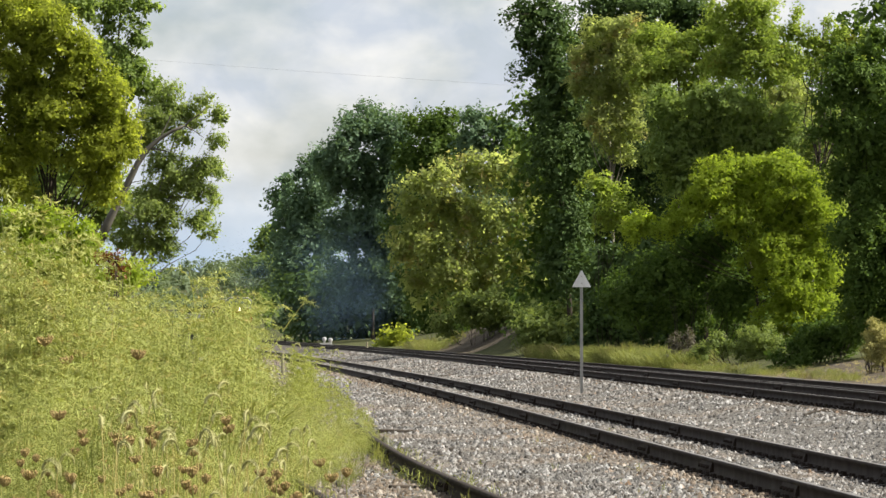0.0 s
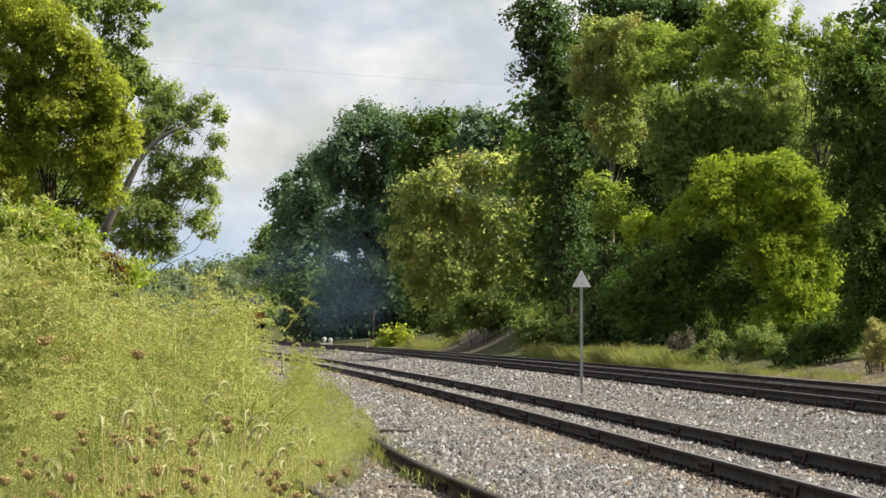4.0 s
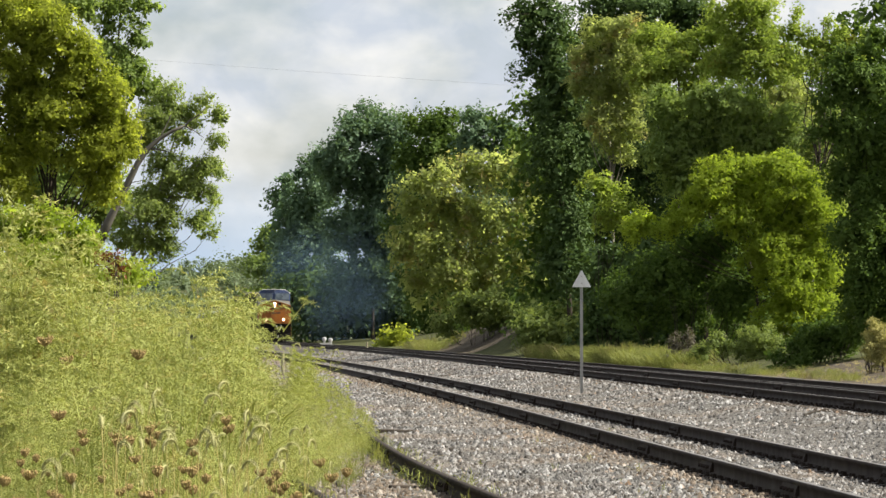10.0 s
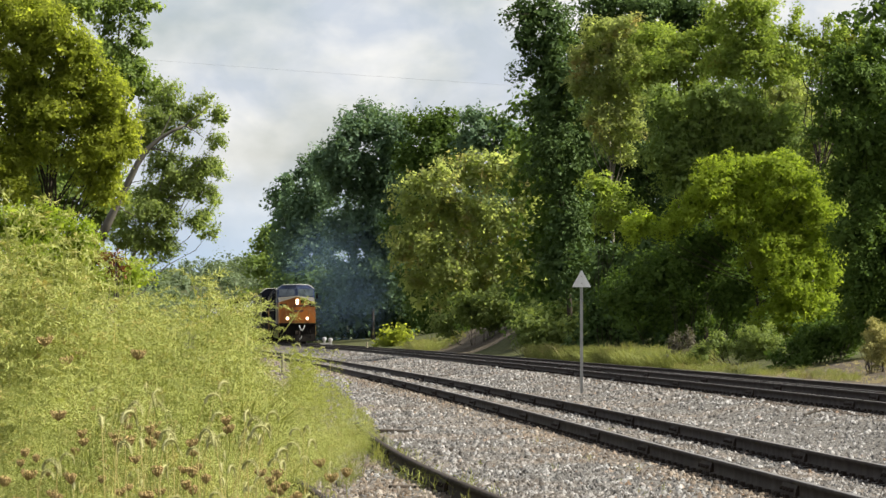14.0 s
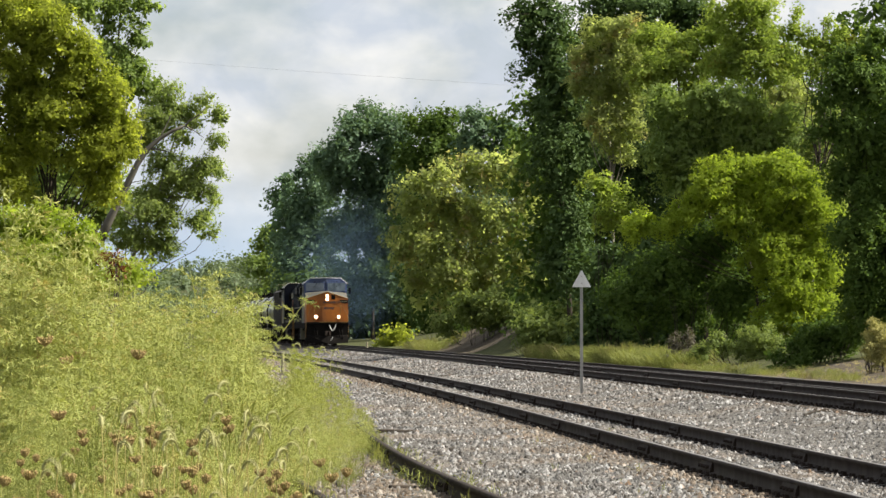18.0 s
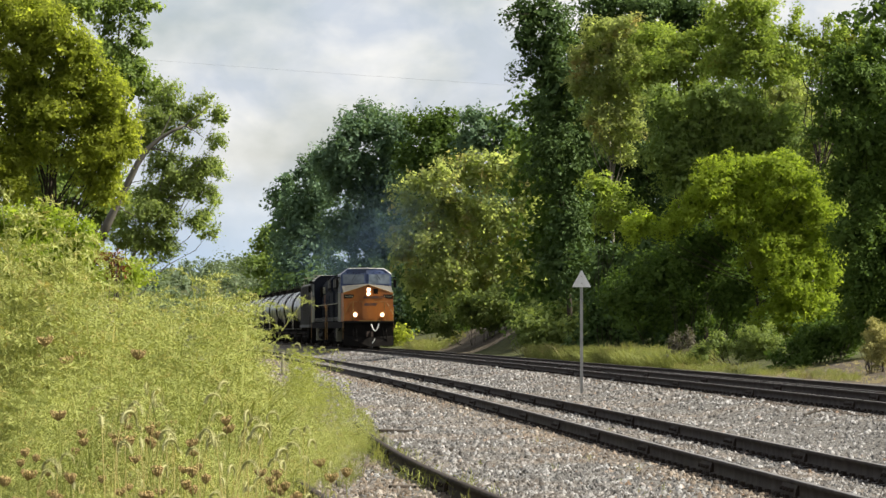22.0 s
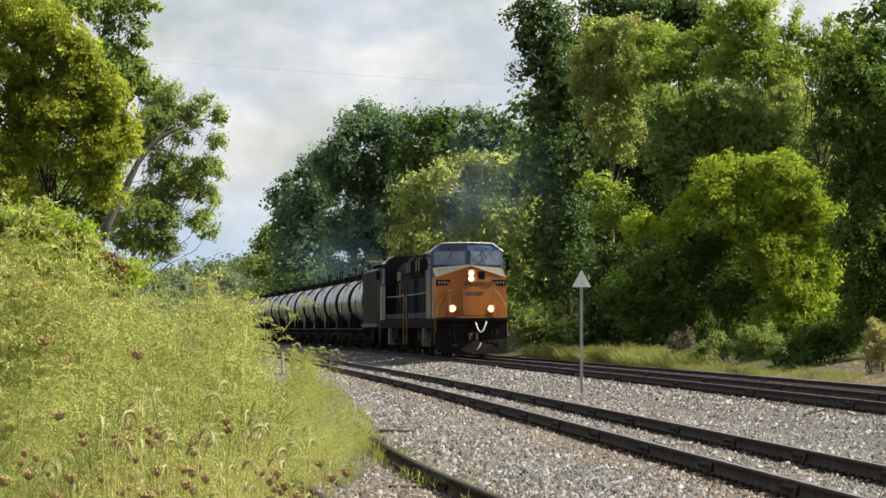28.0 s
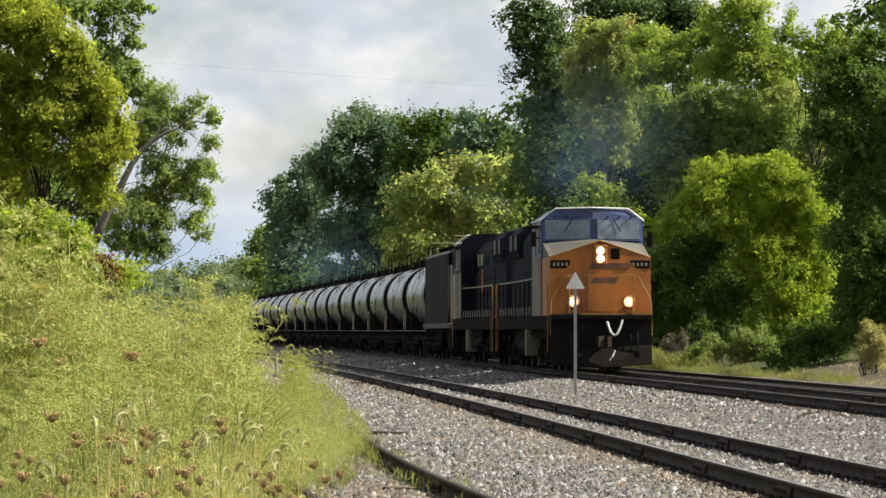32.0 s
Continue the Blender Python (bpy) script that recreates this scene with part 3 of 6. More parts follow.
tree("tree", "grey-green birch with browning upper leaves", "tree", LEAF_OLIVE, (9.09, 196.0), 0.143, 0.90, [(-0.89, 17.25, 1.07, 0.77), (0.53, 17.46, 0.95, 0.65), (-1.72, 15.68, 0.77, 0.95), (-0.30, 15.91, 1.25, 1.07), (1.19, 15.91, 0.95, 1.07), (-2.02, 14.43, 0.59, 0.65), (-0.59, 13.98, 1.25, 1.07), (0.89, 13.98, 0.95, 1.07), (-0.89, 12.59, 0.95, 0.83), (0.53, 12.20, 0.95, 0.83), (-0.15, 11.10, 1.01, 0.83)])
tree("tree", "tall yellow-green poplar in full leaf", "tree", LEAF_SUN, (11.98, 190.0), 0.161, 0.90, [(-1.15, 16.28, 1.04, 0.92), (0.29, 16.20, 1.09, 0.81), (-0.29, 14.90, 1.30, 1.01), (-1.44, 14.32, 1.01, 1.01), (1.15, 15.13, 1.15, 1.01), (1.87, 16.28, 0.86, 1.04), (0.72, 14.04, 1.15, 0.81)])
tree("tree", "tall sunlit poplar with a pointed crown", "tree", LEAF_SUN, (15.06, 182.0), 0.154, 0.95, [(-0.83, 17.15, 1.16, 0.99), (0.41, 16.88, 1.05, 0.99), (-0.28, 15.50, 1.43, 1.05), (1.16, 15.44, 0.88, 0.99), (-1.10, 14.56, 1.24, 0.97), (0.55, 14.20, 1.38, 0.97), (1.93, 14.56, 0.83, 0.83), (-0.55, 18.48, 1.24, 0.83)])
tree("tree", "broad mid-green tree with speckled leaves among the poplars", "tree", LEAF_MID, (12.64, 179.0), 0.152, 0.95, [(-1.90, 12.37, 1.14, 0.81), (-0.27, 12.50, 1.14, 0.71), (1.36, 12.50, 1.25, 0.81), (-1.36, 11.36, 1.36, 1.08), (0.27, 11.28, 1.08, 1.08), (1.63, 11.36, 1.49, 1.22), (2.71, 10.28, 1.22, 1.08), (-1.90, 9.74, 1.36, 1.22), (1.08, 9.93, 1.22, 1.08), (-0.41, 9.65, 1.08, 1.08), (-1.08, 8.65, 1.08, 0.95), (3.80, 11.55, 0.87, 0.81), (3.53, 9.79, 1.08, 1.08)])
tree("tree", "slender pale poplar with sparse upright tips", "tree", LEAF_SUN, (17.96, 178.0), 0.135, 0.60, [(-1.08, 16.38, 0.22, 0.65), (0.49, 16.11, 0.19, 0.54), (-0.54, 15.25, 0.70, 0.70), (0.54, 14.82, 0.86, 0.76), (1.62, 14.82, 0.59, 0.76), (1.08, 15.57, 0.43, 0.49), (2.16, 15.35, 0.32, 0.59), (-0.27, 14.28, 0.86, 0.65), (-1.35, 15.62, 0.38, 0.54)])
tree("tree", "yellowing olive tree among the poplars", "tree", LEAF_OLIVE, (17.45, 184.0), 0.139, 0.80, [(-0.28, 13.36, 0.89, 0.61), (-1.06, 12.86, 0.78, 0.56), (0.56, 12.58, 0.78, 0.56), (-0.14, 12.25, 0.95, 0.61)])
tree("tree", "thin grey-green tree with many bare pale stems", "tree", LEAF_SAGE, (17.89, 180.0), 0.131, 0.36, [(-1.09, 11.34, 1.15, 0.98), (0.00, 10.52, 0.98, 1.15), (1.09, 11.42, 0.60, 0.87), (-1.09, 9.51, 1.04, 1.04), (0.27, 8.69, 1.04, 1.04), (1.64, 8.34, 0.60, 1.50), (1.36, 6.02, 0.65, 1.36)])
tree("tree", "dark leafy tree at the edge of the wood", "tree", LEAF_FOREST, (15.12, 132.0), 0.140, 1.00, [(-1.68, 9.54, 0.48, 0.24), (-0.80, 11.00, 0.68, 0.56), (0.24, 11.80, 0.68, 0.56), (-1.00, 10.08, 0.80, 0.56), (0.10, 10.04, 1.00, 1.00), (-1.36, 8.60, 0.68, 0.56), (-0.20, 8.14, 1.00, 1.00), (-1.00, 7.00, 0.72, 0.68), (0.00, 6.24, 1.00, 1.00), (-0.56, 5.00, 0.84, 0.84), (0.30, 4.24, 1.00, 1.00), (-0.36, 3.24, 0.84, 0.84), (0.16, 2.12, 0.90, 0.80), (1.40, 8.24, 1.20, 2.40), (1.40, 3.64, 1.20, 2.20)])
tree("tree", "round bright green bushy tree beside the tracks", "tree", LEAF_BUSH, (14.24, 166.0), 0.126, 0.85, [(-5.28, 6.30, 0.80, 0.50), (-5.91, 5.88, 0.35, 0.55), (-4.28, 6.23, 0.70, 0.60), (-3.40, 6.81, 0.80, 0.70), (-2.26, 8.06, 0.86, 0.96), (-1.21, 8.69, 1.11, 0.68), (-2.52, 7.18, 1.01, 0.86), (-1.01, 7.56, 1.26, 1.01), (0.55, 8.69, 1.11, 0.68), (1.56, 8.06, 1.01, 0.83), (0.50, 7.18, 1.41, 1.11), (2.21, 7.06, 1.21, 0.91), (2.97, 6.05, 0.80, 0.96), (1.76, 5.55, 1.46, 1.11), (0.25, 5.55, 1.21, 0.96), (-1.26, 6.30, 1.01, 0.75), (2.57, 4.42, 1.06, 1.11), (1.26, 3.79, 1.41, 1.11), (-0.13, 4.29, 0.91, 0.86), (2.21, 2.40, 1.26, 1.11), (0.88, 2.15, 1.16, 1.01), (3.07, 1.65, 0.60, 0.60)])
# Darker-leaved lobes stand in for shade at the bushy tree's lower left.
tree("shrub", "dark lobes standing in for shade under the bushy tree", "shrub", LEAF_FOREST, (11.68, 169.0), 0.154, 0.80, [(-1.54, 3.96, 1.54, 1.33), (0.26, 4.47, 1.54, 1.41), (1.66, 2.93, 1.66, 1.28), (-1.02, 2.16, 1.66, 0.92), (1.15, 5.49, 1.28, 1.13), (-0.38, 5.62, 1.15, 0.97), (2.30, 1.65, 1.41, 0.72), (-3.33, 2.93, 1.15, 1.28)])
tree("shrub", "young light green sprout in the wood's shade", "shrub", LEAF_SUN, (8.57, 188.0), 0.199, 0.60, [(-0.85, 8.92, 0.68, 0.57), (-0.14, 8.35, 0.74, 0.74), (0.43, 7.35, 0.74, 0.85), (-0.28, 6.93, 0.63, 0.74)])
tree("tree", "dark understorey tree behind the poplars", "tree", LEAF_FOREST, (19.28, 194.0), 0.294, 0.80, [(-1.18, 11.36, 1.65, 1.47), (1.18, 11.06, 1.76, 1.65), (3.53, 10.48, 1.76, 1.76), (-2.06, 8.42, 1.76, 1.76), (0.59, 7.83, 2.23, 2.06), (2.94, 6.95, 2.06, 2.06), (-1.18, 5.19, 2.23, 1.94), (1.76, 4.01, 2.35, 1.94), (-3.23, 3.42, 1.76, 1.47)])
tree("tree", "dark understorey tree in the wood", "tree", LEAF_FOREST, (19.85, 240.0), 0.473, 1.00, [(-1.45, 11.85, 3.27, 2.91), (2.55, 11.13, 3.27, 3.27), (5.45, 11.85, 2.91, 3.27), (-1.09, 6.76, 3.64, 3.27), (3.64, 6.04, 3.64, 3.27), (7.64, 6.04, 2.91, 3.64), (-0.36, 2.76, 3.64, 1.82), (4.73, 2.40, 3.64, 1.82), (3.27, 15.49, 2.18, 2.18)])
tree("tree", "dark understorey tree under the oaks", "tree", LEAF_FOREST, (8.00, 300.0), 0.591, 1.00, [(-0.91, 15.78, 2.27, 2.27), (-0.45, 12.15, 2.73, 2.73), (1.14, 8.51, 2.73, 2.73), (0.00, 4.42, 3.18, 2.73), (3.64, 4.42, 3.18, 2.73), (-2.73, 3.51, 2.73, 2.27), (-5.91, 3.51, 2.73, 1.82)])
# The deep shade below the oaks is put into dark leaves here.
tree("tree", "understorey thicket below the oaks, shade put into its leaves", "tree", LEAF_DARK_AND_SHADE, (-9.38, 430.0), 0.847, 1.00, [(-5.21, 4.34, 3.91, 3.26), (-0.65, 4.99, 3.91, 3.58), (3.91, 4.99, 3.91, 3.58), (6.52, 8.90, 3.91, 4.56), (-2.61, 1.73, 4.56, 1.63), (2.61, 1.73, 3.91, 1.63), (8.47, 3.03, 3.91, 2.61)])
tree("shrub", "dark green shrub in the shade of the bank", "shrub", LEAF_FOREST, (5.71, 214.0), 0.227, 1.00, [(-0.65, 1.50, 0.97, 0.78), (0.32, 1.34, 0.97, 0.71), (1.62, 1.02, 0.84, 0.52)])
tree("shrub", "grey-green shrub at the foot of the trees", "shrub", LEAF_SAGE, (5.65, 212.0), 0.193, 0.90, [(-0.80, 1.66, 0.96, 0.71), (0.32, 1.92, 1.16, 0.71), (1.45, 1.50, 0.96, 0.71), (-0.32, 0.86, 1.28, 0.58), (1.12, 0.64, 1.09, 0.51)])
tree("shrub", "grey-green goldenrod clump beside the track", "shrub", LEAF_SAGE, (12.08, 146.0), 0.075, 0.75, [(-0.11, 1.11, 0.58, 0.49), (0.44, 1.20, 0.58, 0.53), (0.93, 0.89, 0.49, 0.40), (-1.33, 0.94, 0.58, 0.49), (-1.88, 0.65, 0.44, 0.35), (-0.44, 0.67, 0.66, 0.35), (0.44, 0.49, 0.53, 0.31)])
# Low shrub; its lobes up the slope stand in for the bank's shade.
tree("shrub", "dark green shrub with lobes added as shade on the bank", "shrub", LEAF_FOREST, (12.51, 134.0), 0.122, 0.90, [(-0.30, 0.42, 0.45, 0.37), (0.30, 0.58, 0.61, 0.49), (1.02, 0.87, 0.69, 0.53), (1.73, 1.13, 0.65, 0.57), (2.23, 1.44, 0.57, 0.61), (0.00, 0.12, 0.49, 0.24), (1.42, 1.54, 0.81, 0.61), (0.61, 1.23, 0.69, 0.57)])
tree("shrub", "dark dry weed clump beside the track", "shrub", LEAF_DRY, (9.57, 150.0), 0.065, 0.45, [(-0.23, 0.85, 0.32, 0.55), (0.23, 0.92, 0.32, 0.59), (0.00, 0.51, 0.55, 0.36), (0.52, 0.62, 0.27, 0.41)])
tree("shrub", "straw-coloured dry grass clump on the bank", "shrub", LEAF_STRAW, (13.70, 118.0), 0.050, 0.80, [(0.04, 1.46, 0.36, 0.43), (0.21, 1.06, 0.46, 0.39), (-0.18, 0.96, 0.29, 0.32), (0.11, 0.65, 0.43, 0.25)])
# Four oaks outside the view, added to cast shade into the wood.
tree("tree", "unseen tall oak added to shade the wood", "tree", LEAF_FOREST, (28.00, 188.0), 0.485, 1.00, [(0.00, 21.16, 2.40, 2.16), (-2.20, 17.94, 2.80, 2.52), (2.00, 17.02, 3.00, 2.70), (0.00, 13.34, 3.40, 3.06), (-2.40, 10.35, 3.00, 2.70), (2.40, 9.66, 3.00, 2.70), (0.00, 6.44, 3.20, 2.88), (-1.50, 3.22, 2.60, 2.34)])
tree("tree", "unseen tall oak added to shade the wood", "tree", LEAF_FOREST, (30.00, 201.0), 0.485, 1.00, [(0.00, 21.16, 2.40, 2.16), (-2.20, 17.94, 2.80, 2.52), (2.00, 17.02, 3.00, 2.70), (0.00, 13.34, 3.40, 3.06), (-2.40, 10.35, 3.00, 2.70), (2.40, 9.66, 3.00, 2.70), (0.00, 6.44, 3.20, 2.88), (-1.50, 3.22, 2.60, 2.34)])
tree("tree", "unseen tall oak added to shade the wood", "tree", LEAF_FOREST, (31.00, 214.0), 0.485, 1.00, [(0.00, 22.08, 2.40, 2.16), (-2.20, 18.72, 2.80, 2.52), (2.00, 17.76, 3.00, 2.70), (0.00, 13.92, 3.40, 3.06), (-2.40, 10.80, 3.00, 2.70), (2.40, 10.08, 3.00, 2.70), (0.00, 6.72, 3.20, 2.88), (-1.50, 3.36, 2.60, 2.34)])
tree("tree", "unseen tall oak added to shade the wood", "tree", LEAF_FOREST, (29.00, 228.0), 0.485, 1.00, [(0.00, 21.16, 2.40, 2.16), (-2.20, 17.94, 2.80, 2.52), (2.00, 17.02, 3.00, 2.70), (0.00, 13.34, 3.40, 3.06), (-2.40, 10.35, 3.00, 2.70), (2.40, 9.66, 3.00, 2.70), (0.00, 6.44, 3.20, 2.88), (-1.50, 3.22, 2.60, 2.34)])


def bare_limb():
    rng = np.random.default_rng(3)
    bm = bmesh.new()
    line = [(0.10, -1.4, 3.81), (0.30, -1.4, 4.28), (0.52, -1.4, 4.71), (0.80, -1.4, 5.28), (1.06, -1.4, 5.81), (1.33, -1.4, 6.19), (1.66, -1.4, 6.46), (1.95, -1.4, 6.63), (2.28, -1.4, 6.76)]
    pipe(bm, line, 0.125, 9, 0.03)
    for k, dx, dz, r in ((4, 0.1, 0.75, 0.03), (5, 0.55, -0.1, 0.03), (6, 0.25, 0.6, 0.025), (8, 0.5, 0.45, 0.03), (8, 0.45, -0.3, 0.025), (3, 0.4, 0.1, 0.02), (2, 0.5, -0.25, 0.02)):
        x, y, z = line[k]
        bough(bm, line[k], (x + dx, y, z + dz), r, r * 0.3, rng)
    part("bare_limb", bm, ASH_BARK, leaning, "slanting bare grey trunk", smooth=True)


bare_limb()


# ---- the train's way along the near main line ----
ARC = [(0.0, 0.0)]
for _y in range(1, 1200):
    ARC.append((float(_y), ARC[-1][1] + math.hypot(1.0, main_x(_y) - main_x(_y - 1))))


def y_at(s):
    i = min(int(s / 1.02), len(ARC) - 2)
    while i < len(ARC) - 2 and ARC[i + 1][1] < s:
        i += 1
    while i > 0 and ARC[i][1] > s:
        i -= 1
    (y0, s0), (y1, s1) = ARC[i], ARC[i + 1]
    return y0 + (s - s0) / (s1 - s0) * (y1 - y0)


def lead_arc(t):
    y = 436.42 - 8.2514 * t - 0.0611 * t * t
    i = int(y)
    return ARC[i][1] + (y - i) * (ARC[i + 1][1] - ARC[i][1])


def ride(s, half):
    """The pose of a vehicle centred s along the line: local x points ahead, towards falling y."""
    ya, yb = y_at(s - half), y_at(s + half)      # a negative half turns the vehicle round
    a, b = Vector((main_x(ya), ya, MAIN_TOP)), Vector((main_x(yb), yb, MAIN_TOP))
    d = (a - b).normalized()
    c = (a + b) / 2
    return pose(c.x, c.y, MAIN_TOP, 0, 0, math.degrees(math.atan2(d.y, d.x)))


TRAIN = []          # thing, distance behind the lead lamps, half the truck spacing

NOSE_PAINT = painted("orange_paint", (0.335, 0.104, 0.006), (0.06, 0.022, 0.010), 0.75, 0.45, 0, 1.2)
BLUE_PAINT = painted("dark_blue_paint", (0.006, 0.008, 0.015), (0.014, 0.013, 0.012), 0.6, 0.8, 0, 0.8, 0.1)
# Brighter blue for the lead cab: its sky reflection is put into the paint.
SKYLIT_CAB_BLUE = painted("blue_paint", (0.022, 0.042, 0.115), (0.045, 0.05, 0.065), 0.5, 0.35, 0, 1.0)
CREAM = painted("cream_paint", (0.26, 0.24, 0.15), (0.10, 0.085, 0.055), 0.75, 0.5, 0, 1.5)
# Grimy cream, darkened further to put the side's shade into the paint.
GRIMY_SHADED_CREAM = painted("grimy_shaded_cream_paint", (0.15, 0.14, 0.09), (0.05, 0.045, 0.03), 0.8, 0.7, 0, 1.5)
GOLD = painted("gold_paint", (0.24, 0.13, 0.025), (0.08, 0.05, 0.025), 0.5, 0.45, 0, 3.0)
BLACK = painted("underframe_black", (0.008, 0.0075, 0.007), (0.020, 0.017, 0.014), 0.7, 0.95, 0, 1.5, 0.04)
STEEL = painted("worn_steel", (0.30, 0.29, 0.27), (0.10, 0.07, 0.05), 0.5, 0.4, 0.8, 4.0)
WHITE = painted("white_paint", (0.78, 0.77, 0.72), (0.3, 0.27, 0.22), 0.5, 0.5, 0, 3.0)
TANK_PAINT = painted("tank_black", (0.035, 0.034, 0.030), (0.085, 0.078, 0.06), 0.6, 0.16, 0.0, 0.9, 0.75)
HOPPER_PAINT = painted("hopper_grey", (0.068, 0.066, 0.060), (0.04, 0.034, 0.027), 0.7, 0.7, 0, 0.8)
HOSE = painted("hose_grey", (0.72, 0.71, 0.68), (0.4, 0.38, 0.34), 0.4, 0.6, 0, 5.0)
DULL_WHITE = painted("dull_white_paint", (0.085, 0.08, 0.066), (0.045, 0.04, 0.03), 0.6, 0.6, 0, 2.0)
EMBLEM = painted("faded_emblem", (0.055, 0.035, 0.035), (0.24, 0.085, 0.012), 0.85, 0.5, 0, 3.0)
LAMP_ON = glow("lamp_lit", (1.0, 0.80, 0.55), 7.0)
# Glow on the rings round lit lamps, imitating their warm halo.
LAMP_HALO = glow("lamp_halo_glow", (1.0, 0.40, 0.09), 0.7)


def glass_with_sky():
    m, n, l, b = material("cab_glass", 0.06, 0, 0.8)
    t = noise_node(n, l, 2.0, 3)
    # The bluish base colour imitates sky reflected in the windscreen.
    l.new(ramp_node(n, l, t.outputs["Fac"], [(0.3, (0.05, 0.065, 0.085)), (0.7, (0.12, 0.15, 0.18))]).outputs["Color"], b.inputs["Base Color"])
    return m


GLASS = glass_with_sky()
SIDE_GLASS = painted("dusty_glass", (0.012, 0.014, 0.016), (0.06, 0.055, 0.045), 0.5, 0.35, 0, 2.0, 0.25)


def wheelset(parent, x, r, gauge=0.755):
    bm = bmesh.new()
    rod(bm, (0, -1.0, 0), (0, 1.0, 0), 0.08, sides=10)
    for s in (-1, 1):
        lathe(bm, [(0.10, s * (gauge + 0.06)), (r * 0.8, s * (gauge + 0.05)), (r, s * (gauge + 0.06)), (r, s * (gauge - 0.05)), (r + 0.03, s * (gauge - 0.055)), (r + 0.03, s * (gauge - 0.085)), (0.12, s * (gauge - 0.08))], axis=1, sides=22)
    ob = part("wheelset", bm, RUST, parent, smooth=False)
    ob.location = (x, 0, r)
    return ob


def bogie(parent, x, axles, r, heavy):
    """A truck: two side frames with springs, bearing boxes and a bolster; its wheelsets are parts of it."""
    bm = bmesh.new()
    a, b = axles[0], axles[-1]
    for s in (-1, 1):
        y0, y1 = (0.98, 1.16)
        lo, hi = sorted((s * y0, s * y1))
        out = [(a - 0.3, r - 0.16), (a - 0.3, r + 0.16), (a + 0.2, r + 0.30), (b - 0.2, r + 0.30), (b + 0.3, r + 0.16), (b + 0.3, r - 0.16), (b - 0.25, r - 0.1), (b - 0.5, r - 0.28),
               (a + 0.5, r - 0.28), (a + 0.25, r - 0.1)]
        prism(bm, out, 1, lo, hi)
        for ax in axles:
            box(bm, ax - 0.16, ax + 0.16, min(s * 1.0, s * 1.26), max(s * 1.0, s * 1.26), r - 0.14, r + 0.16, 0.02)
        mids = [(p + q) / 2 for p, q in zip(axles, axles[1:])]
        for mx in mids:
            for d in (-0.16, 0, 0.16):
                rod(bm, (mx + d, s * 1.2, r - 0.22), (mx + d, s * 1.2, r + 0.14), 0.065, sides=8)
            if heavy:
                rod(bm, (mx, s * 1.25, r + 0.35), (mx + 0.25, s * 1.25, r - 0.1), 0.05, sides=8)
                box(bm, mx - 0.3, mx + 0.3, min(s * 1.1, s * 1.3), max(s * 1.1, s * 1.3), r + 0.26, r + 0.42, 0.03)
    box(bm, -0.2 if len(axles) == 2 else a, 0.2 if len(axles) == 2 else b, -1.05, 1.05, r + 0.05, r + 0.35, 0.03)
    ob = part("truck", bm, BLACK, parent, "sooty black cast steel truck")
    ob.location = (x, 0, 0)
    for ax in axles:
        wheelset(ob, ax, r)
    return ob


def coupler(parent, x, s):
    bm = bmesh.new()
    box(bm, x - 0.35, x + 0.35, -0.09, 0.09, 0.78, 0.98, 0.03)
    prism(bm, [(x + s * 0.25, -0.2), (x + s * 0.62, -0.18), (x + s * 0.55, -0.02), (x + s * 0.45, 0.0), (x + s * 0.62, 0.08), (x + s * 0.58, 0.2), (x + s * 0.25, 0.17)], 2, 0.72, 1.03)
    return part("coupler", bm, RUST, parent)


def arc_pts(a, b, drop, n=9):
    a, b = Vector(a), Vector(b)
    return [a.lerp(b, k / (n - 1)) - Vector((0, 0, drop * 4 * (k / (n - 1)) * (1 - k / (n - 1)))) for k in range(n)]


